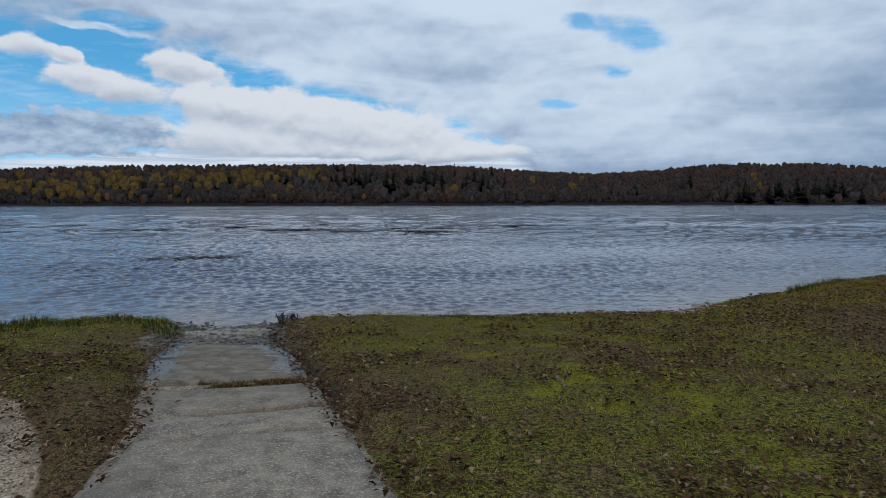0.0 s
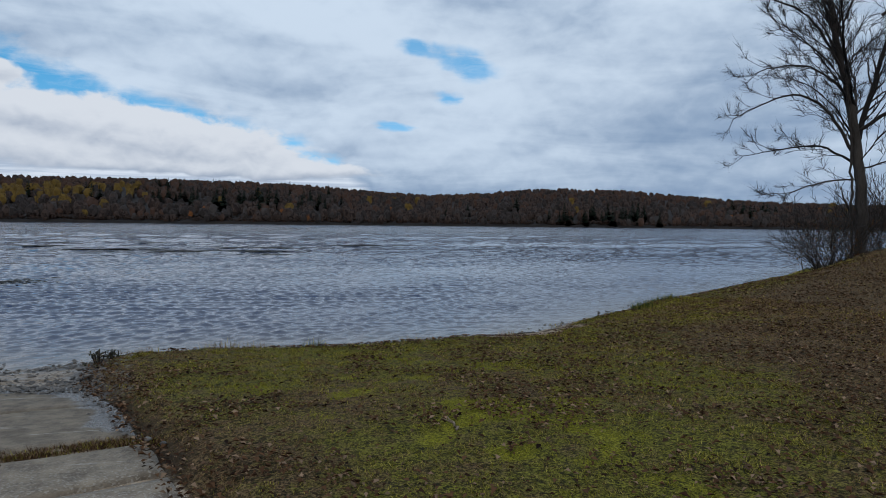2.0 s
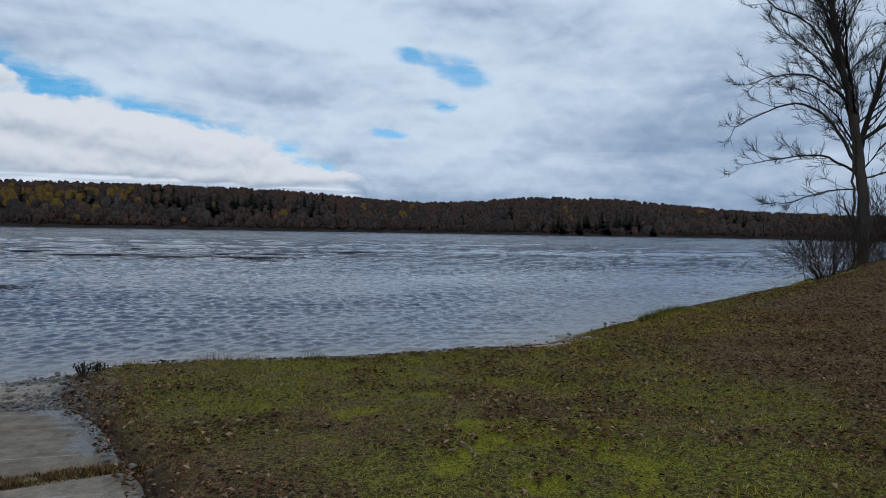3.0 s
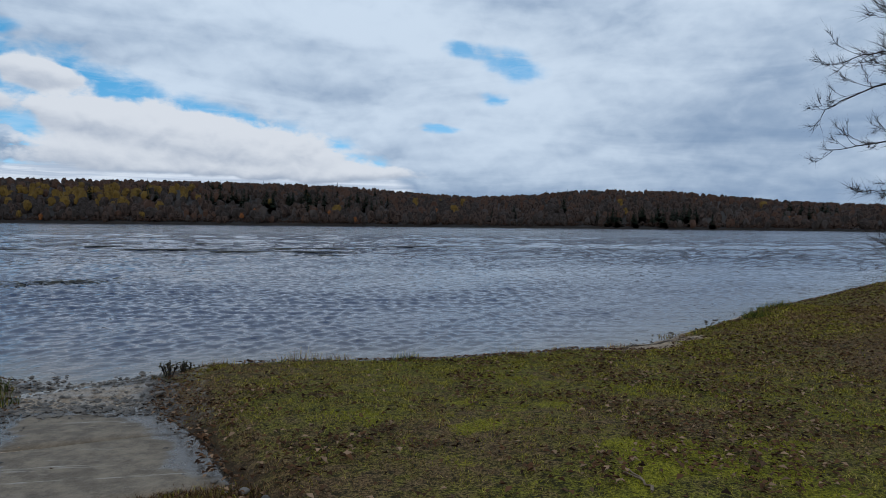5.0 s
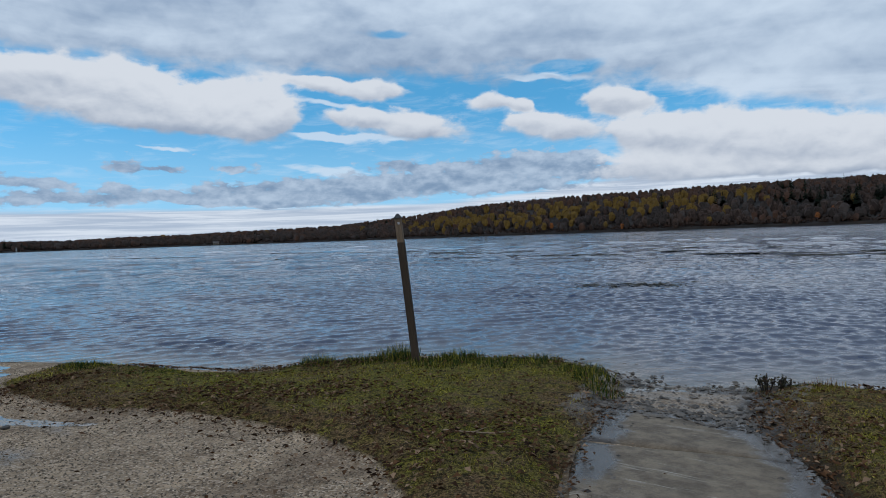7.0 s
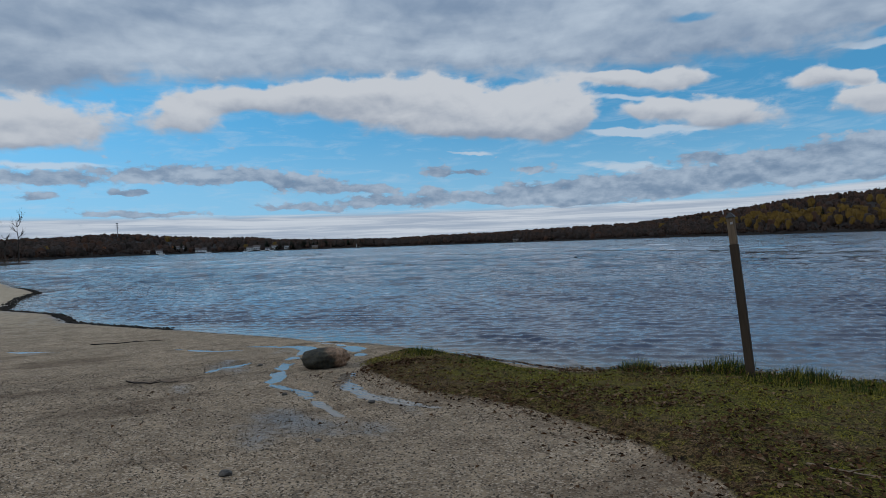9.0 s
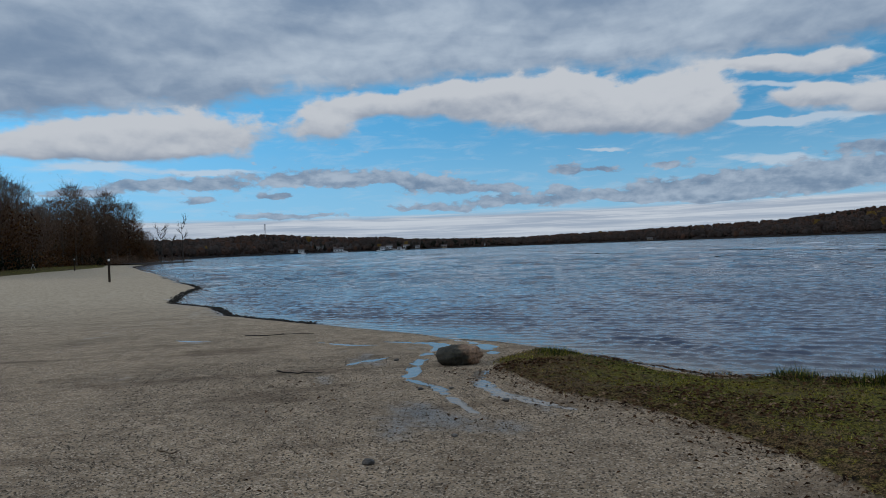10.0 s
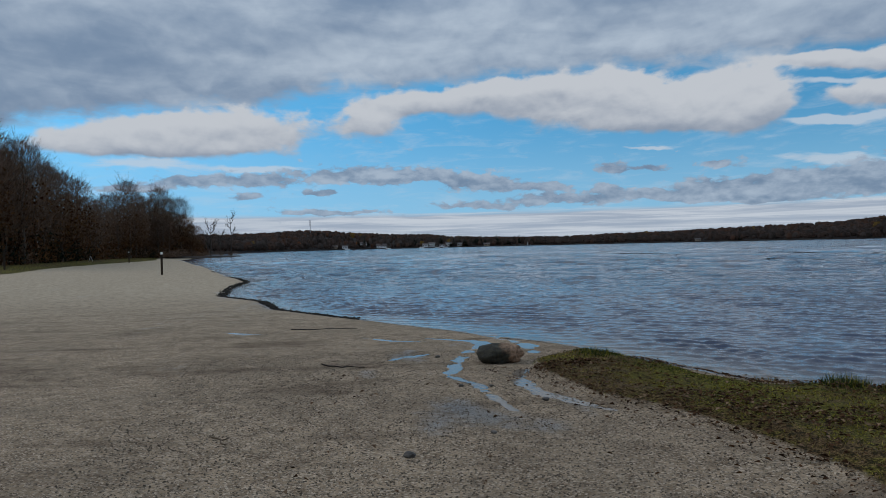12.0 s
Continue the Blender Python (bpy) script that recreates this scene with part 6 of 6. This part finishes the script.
def boulder():
    bm = bmesh.new()
    bmesh.ops.create_icosphere(bm, subdivisions=5, radius=0.5)
    for v in bm.verts:
        p = v.co.copy()
        n = noise.fractal(p * 2.2 + Vector((3, 1, 2)), 0.8, 2.0, 5) * 0.2 + noise.noise(p * 1.5 + Vector((9, 4, 1))) * 0.42 - 0.16 * abs(noise.noise(p * 2.6 + Vector((1, 7, 3))))
        crag = noise.fractal(p * 7.0, 0.7, 2.1, 4) * 0.06
        p = p * (1 + n + crag)
        v.co = (p.x * 0.64, p.y * 0.46, max(p.z * 0.39 + 0.05 * p.x, -0.12))
    me = bpy.data.meshes.new("boulder")
    bm.to_mesh(me)
    bm.free()
    m, t, b, place = material("mossy_boulder_stone")
    fine, mid = noised(t, place, 22.0, 8.0, 0.7), noised(t, place, 3.0, 6.0, 0.6)
    low = node(t, "ShaderNodeSeparateXYZ", {0: place}).outputs[0]
    up = node(t, "ShaderNodeSeparateXYZ", {0: place}).outputs[2]
    stone = mixed(t, ranged(t, fine.outputs[0], 0.3, 0.7), (0.085, 0.048, 0.027), (0.36, 0.215, 0.125))
    moss = mixed(t, ranged(t, fine.outputs[0], 0.3, 0.7), (0.006, 0.006, 0.004), (0.038, 0.031, 0.015))
    cover = maths(t, "ADD", maths(t, "ADD", maths(t, "MULTIPLY", low, -4.2), maths(t, "MULTIPLY", up, -1.2)), maths(t, "MULTIPLY", maths(t, "SUBTRACT", mid.outputs[0], 0.5), 2.4))
    t.links.new(mixed(t, ranged(t, cover, -0.4, 0.1), stone, moss), b.inputs["Base Color"])
    b.inputs["Roughness"].default_value = 0.85
    t.links.new(node(t, "ShaderNodeBump", {"Strength": 0.8, "Distance": 0.03, "Height": fine.outputs[0]}).outputs[0], b.inputs["Normal"])
    me.materials.append(m)
    me.polygons.foreach_set("use_smooth", np.full(len(me.polygons), True))
    ob = new("boulder", me)
    ob.matrix_world = pose(-9.62, 4.78, float(height(-9.62, 4.78)) + 0.08, 0, 0, 78)
    return tagged(ob, "rounded tan boulder half covered in dark moss", "boulder")


boulder()


def weed_plant(x, y, high, seed, label):
    rnd = random.Random(seed)
    ob = empty("shore_weed", x, y, max(float(height(x, y)), 0) - 0.01)
    limbs = []
    for _ in range(7):
        a = rnd.random() * 6.283
        grow(limbs, (0.03 * math.cos(a), 0.03 * math.sin(a), 0), (0.35 * math.cos(a), 0.35 * math.sin(a), 1), high * rnd.uniform(0.7, 1.1), 0.006, 2, rnd, 0.6, 0.3)
    tube_mesh("stems", limbs, TWIG, ob, 3)
    rs = np.random.default_rng(seed)
    ends = np.array([l[-1][:3] for l in limbs] + [l[len(l) // 2][:3] for l in limbs])
    mid = np.repeat(ends, 4, axis=0) + rs.normal(0, 0.02, (len(ends) * 4, 3))
    soup("leaves", mid[:, None] + (rs.random((len(mid), 3, 3)) - 0.5) * 0.034, EVERGREEN_WEED, ob)
    return tagged(ob, label, "weed")


weed_plant(-1.62, 9.5, 0.13, 71, "dark seedy weed at the corner of the ramp")
weed_plant(-1.46, 9.55, 0.09, 72, "dark seedy weed at the corner of the ramp")


def stick(x, y, length, turn, seed):
    rnd = random.Random(seed)
    z = float(height(x, y)) + 0.025
    line = [(length * (i / 6 - 0.5), 0.02 * rnd.gauss(0, 1), 0.008 * rnd.gauss(0, 1), 0.010 * (1.2 - i / 9)) for i in range(7)]
    ob = tube_mesh("stick", [line, [line[3], (line[3][0] + 0.09, 0.06, 0.02, 0.003)]], TWIG if seed % 2 else POST_RAW, None, 6)
    ob.matrix_world = pose(x, y, z, 0, 0, turn)
    return tagged(ob, "short broken stick lying on the ground", "stick", "sticks on the ground")


for _i, _s in enumerate([(-3.05, 6.3, 0.5, 20), (-9.6, 2.4, 0.7, 60), (1.9, 5.3, 0.3, 100), (-14.2, 2.2, 1.4, 80), (-6.2, 1.2, 0.35, 30), (4.4, 10.35, 0.6, 15)]):
    stick(*_s, _i)


def loose_stone(x, y, size, seed):
    bm = bmesh.new()
    bmesh.ops.create_icosphere(bm, subdivisions=2, radius=size)
    for v in bm.verts:
        v.co *= 1 + 0.35 * noise.noise(v.co / size * 0.9 + Vector((seed, 2, 1)))
        v.co.z *= 0.55
    me = bpy.data.meshes.new("loose_stone")
    bm.to_mesh(me)
    bm.free()
    me.materials.append(DARK_STONE)
    ob = new("loose_stone", me)
    ob.matrix_world = pose(x, y, max(float(height(x, y)), float(ramp_top(y)) if y > 5 and x > -3 else -1) + size * 0.25, 0, 0, seed * 50)
    return tagged(ob, "small rough stone lying loose", "stone", "loose stones")


for _i, _s in enumerate([(-5.51, 2.76, 0.05), (-0.35, 5.75, 0.03), (-0.22, 5.62, 0.025), (-0.55, 5.95, 0.025), (-8.0, 3.75, 0.035), (-8.2, 3.9, 0.03), (-7.95, 4.12, 0.03), (-6.0, 3.6, 0.03), (-4.1, 3.1, 0.03), (-10.3, 3.9, 0.04), (-1.5, 8.6, 0.04), (-1.4, 8.9, 0.05), (-1.7, 9.0, 0.04), (-7.1, 4.5, 0.04)]):
    loose_stone(*_s, _i)


# ---------------------------------------------------------------- on the water
def weed_mats():
    rs = np.random.default_rng(83)
    tris = []
    streaks = [(-4.0, 42.0, 7.5, 1.2), (-9.0, 45.0, 6.0, 0.7), (0.0, 47.5, 5.0, 0.8), (-15.5, 50.5, 5.0, 0.6), (-22, 45.0, 7.0, 0.7), (-36, 54.5, 9.0, 0.6), (-30, 42.0, 5.0, 0.4), (-1.5, 38.0, 3.0, 0.3), (-14, 58, 10, 0.7), (-28, 64, 9, 0.5), (-50, 60, 12, 0.6), (-70, 62, 14, 0.6), (-48, 42, 5.0, 0.3), (-90, 50, 16, 0.6), (6, 52, 4, 0.3), (-120, 60, 18, 0.7), (-105, 30, 12, 0.5), (-145, 40, 14, 0.6)]
    for cx, cy, wide, deep in streaks:
        n = int(150 * wide)
        u, v = rs.normal(0, 0.42, n), rs.normal(0, 0.5, n)
        keep = value_noise(cx + u * wide, cy + v * deep * 4, 1.9, 87) > 0.5
        u, v, n = u[keep], v[keep], int(keep.sum())
        x = cx + u * wide
        y = cy + v * deep * (0.4 + value_noise(x, x * 0, 2.5, 84)) + 0.5 * (value_noise(x, x * 0 + cy, 4.0, 85) - 0.5) * deep
        size = 0.10 + 0.30 * rs.random(n)
        mid = np.stack([x, y, 0.012 + 0.035 * rs.random(n)], 1)
        off = (rs.random((n, 3, 3)) - 0.5) * np.array([3.6, 1.6, 0.12]) * size[:, None, None]
        tris.append(mid[:, None] + off)
    ob = soup("floating_weed", np.concatenate(tris), WEED_MAT)
    tagged(ob, "dark streaks of floating water weed", "water weed", kind="stuff")
    pads = []
    n = 300
    x = -7.6 + rs.normal(0, 1.2, n)
    y = 21.7 + rs.normal(0, 0.55, n) + 0.25 * (x + 7.6)
    keep = value_noise(x, y, 0.9, 86) > 0.45
    x, y = x[keep], y[keep]
    n = len(x)
    r = 0.03 + 0.07 * rs.random(n)
    a = np.arange(6) * 1.0472
    ring = np.stack([x[:, None] + np.cos(a) * r[:, None], y[:, None] + np.sin(a) * r[:, None], 0.018 + 0.02 * rs.random((n, 6))], -1)
    for i, j, k in ((0, 1, 2), (0, 2, 3), (0, 3, 4), (0, 4, 5)):
        pads.append(ring[:, (i, j, k)])
    ob = soup("lily_pads", np.concatenate(pads), WEED_MAT)
    tagged(ob, "scattered dark lily pads on the water", "water plants", kind="stuff")


weed_mats()


# ---------------------------------------------------------------- across the lake
def far_house(az, back, wide, high, deep, walls, label, up=0.0):
    r = float(far_shore(az)) + back
    x, y = (float(v) for v in polar(az, r))
    wide, high, deep = wide * 0.8, high * 0.75, deep * 0.8
    house = empty("house", x, y, float(hill_height(az, r)) - 0.3 + up, az)
    part("wall", box_bm(wide, deep, high, (0, 0, high / 2)), walls, house)
    bm = bmesh.new()
    e, rise = 0.5, wide * 0.24
    pts = [(-wide / 2 - e, -deep / 2 - e, high), (wide / 2 + e, -deep / 2 - e, high), (wide / 2 + e, deep / 2 + e, high), (-wide / 2 - e, deep / 2 + e, high), (-wide / 2 - e, 0, high + rise), (wide / 2 + e, 0, high + rise)]
    vs = [bm.verts.new(p) for p in pts]
    for f in ((0, 1, 5, 4), (2, 3, 4, 5), (1, 2, 5), (3, 0, 4), (3, 2, 1, 0)):
        bm.faces.new([vs[i] for i in f])
    part("roof", bm, ROOF_FELT, house)
    for i in range(3):
        part("window", box_bm(1.1, 0.06, 1.3, ((i - 1) * wide * 0.3, -deep / 2 - 0.03, high * 0.58)), DARK_PAINT, house)
    return tagged(house, label, "house", "houses across the lake")


for _h in [(88.3, 8, 8, 3.5, 7, SIDING_TAN, "tan lakeside cottage among trees"), (87.4, 4, 9, 4.0, 7, SIDING, "white lakeside cottage among trees"), (85.8, 22, 11, 6.0, 8, SIDING, "white two-storey house above the shore"),
           (84.2, 4, 16, 3.6, 8, SIDING, "long low white house by the water"), (80.3, 3, 9, 4.5, 7, SIDING, "white lakeside cottage among trees"), (79.7, 10, 11, 5.5, 8, SIDING, "white two-storey house above the shore"), (78.8, 3, 8, 3.5, 7, SIDING, "white lakeside cottage among trees"),
           (78.2, 12, 10, 5.5, 8, SIDING, "white two-storey house above the shore"), (77.2, 9, 8, 5.0, 7, SIDING, "white lakeside cottage among trees"), (74.8, 4, 9, 3.5, 7, SIDING_TAN, "tan lakeside cottage among trees"), (57.0, 5, 8, 2.8, 7, SIDING_TAN, "tan lakeside cottage among trees"), (71.0, 6, 8, 4.0, 7, SIDING, "white lakeside cottage among trees")]:
    far_house(*_h)


def moored_boat(az):
    r = float(far_shore(az)) - 9
    x, y = (float(v) for v in polar(az, r))
    boat = empty("moored_boat", x, y, 0.0, az + 20)
    bm = box_bm(6.5, 2.2, 0.9, (0, 0, 0.45), 0.15)
    for v in bm.verts:
        if v.co.x > 2.5:
            v.co.y *= 0.3
    part("hull", bm, WHITE_PAINT, boat)
    part("canopy", box_bm(3.0, 2.0, 0.12, (-0.6, 0, 2.2), 0.03), WHITE_PAINT, boat)
    for sx in (-1.9, 0.7):
        for sy in (-0.9, 0.9):
            part("canopy_post", box_bm(0.08, 0.08, 1.4, (sx, sy, 1.5)), STEEL, boat)
    return tagged(boat, "white canopied boat moored at the far shore", "boat", "boats moored across the lake")


for _a in (87.2, 83.6, 80.6, 79.2, 78.5):
    moored_boat(_a)


def radio_mast():
    r = float(far_shore(90.4)) + 235
    x, y = (float(v) for v in polar(90.4, r))
    z = float(hill_height(90.4, r))
    top = EYE[2] + r * math.tan(radians(2.53))
    mast = empty("radio_mast", x, y, z - 1)
    part("mast_pole", box_bm(0.9, 0.9, top - z + 1, (0, 0, (top - z + 1) / 2)), STEEL, mast)
    for k in (0, 3.0, 6.0):
        part("antenna_platform", box_bm(3.2, 3.2, 1.1, (0, 0, top - z - k), 0.1), STEEL, mast)
    return tagged(mast, "tall grey radio mast on the far ridge", "mast")


radio_mast()
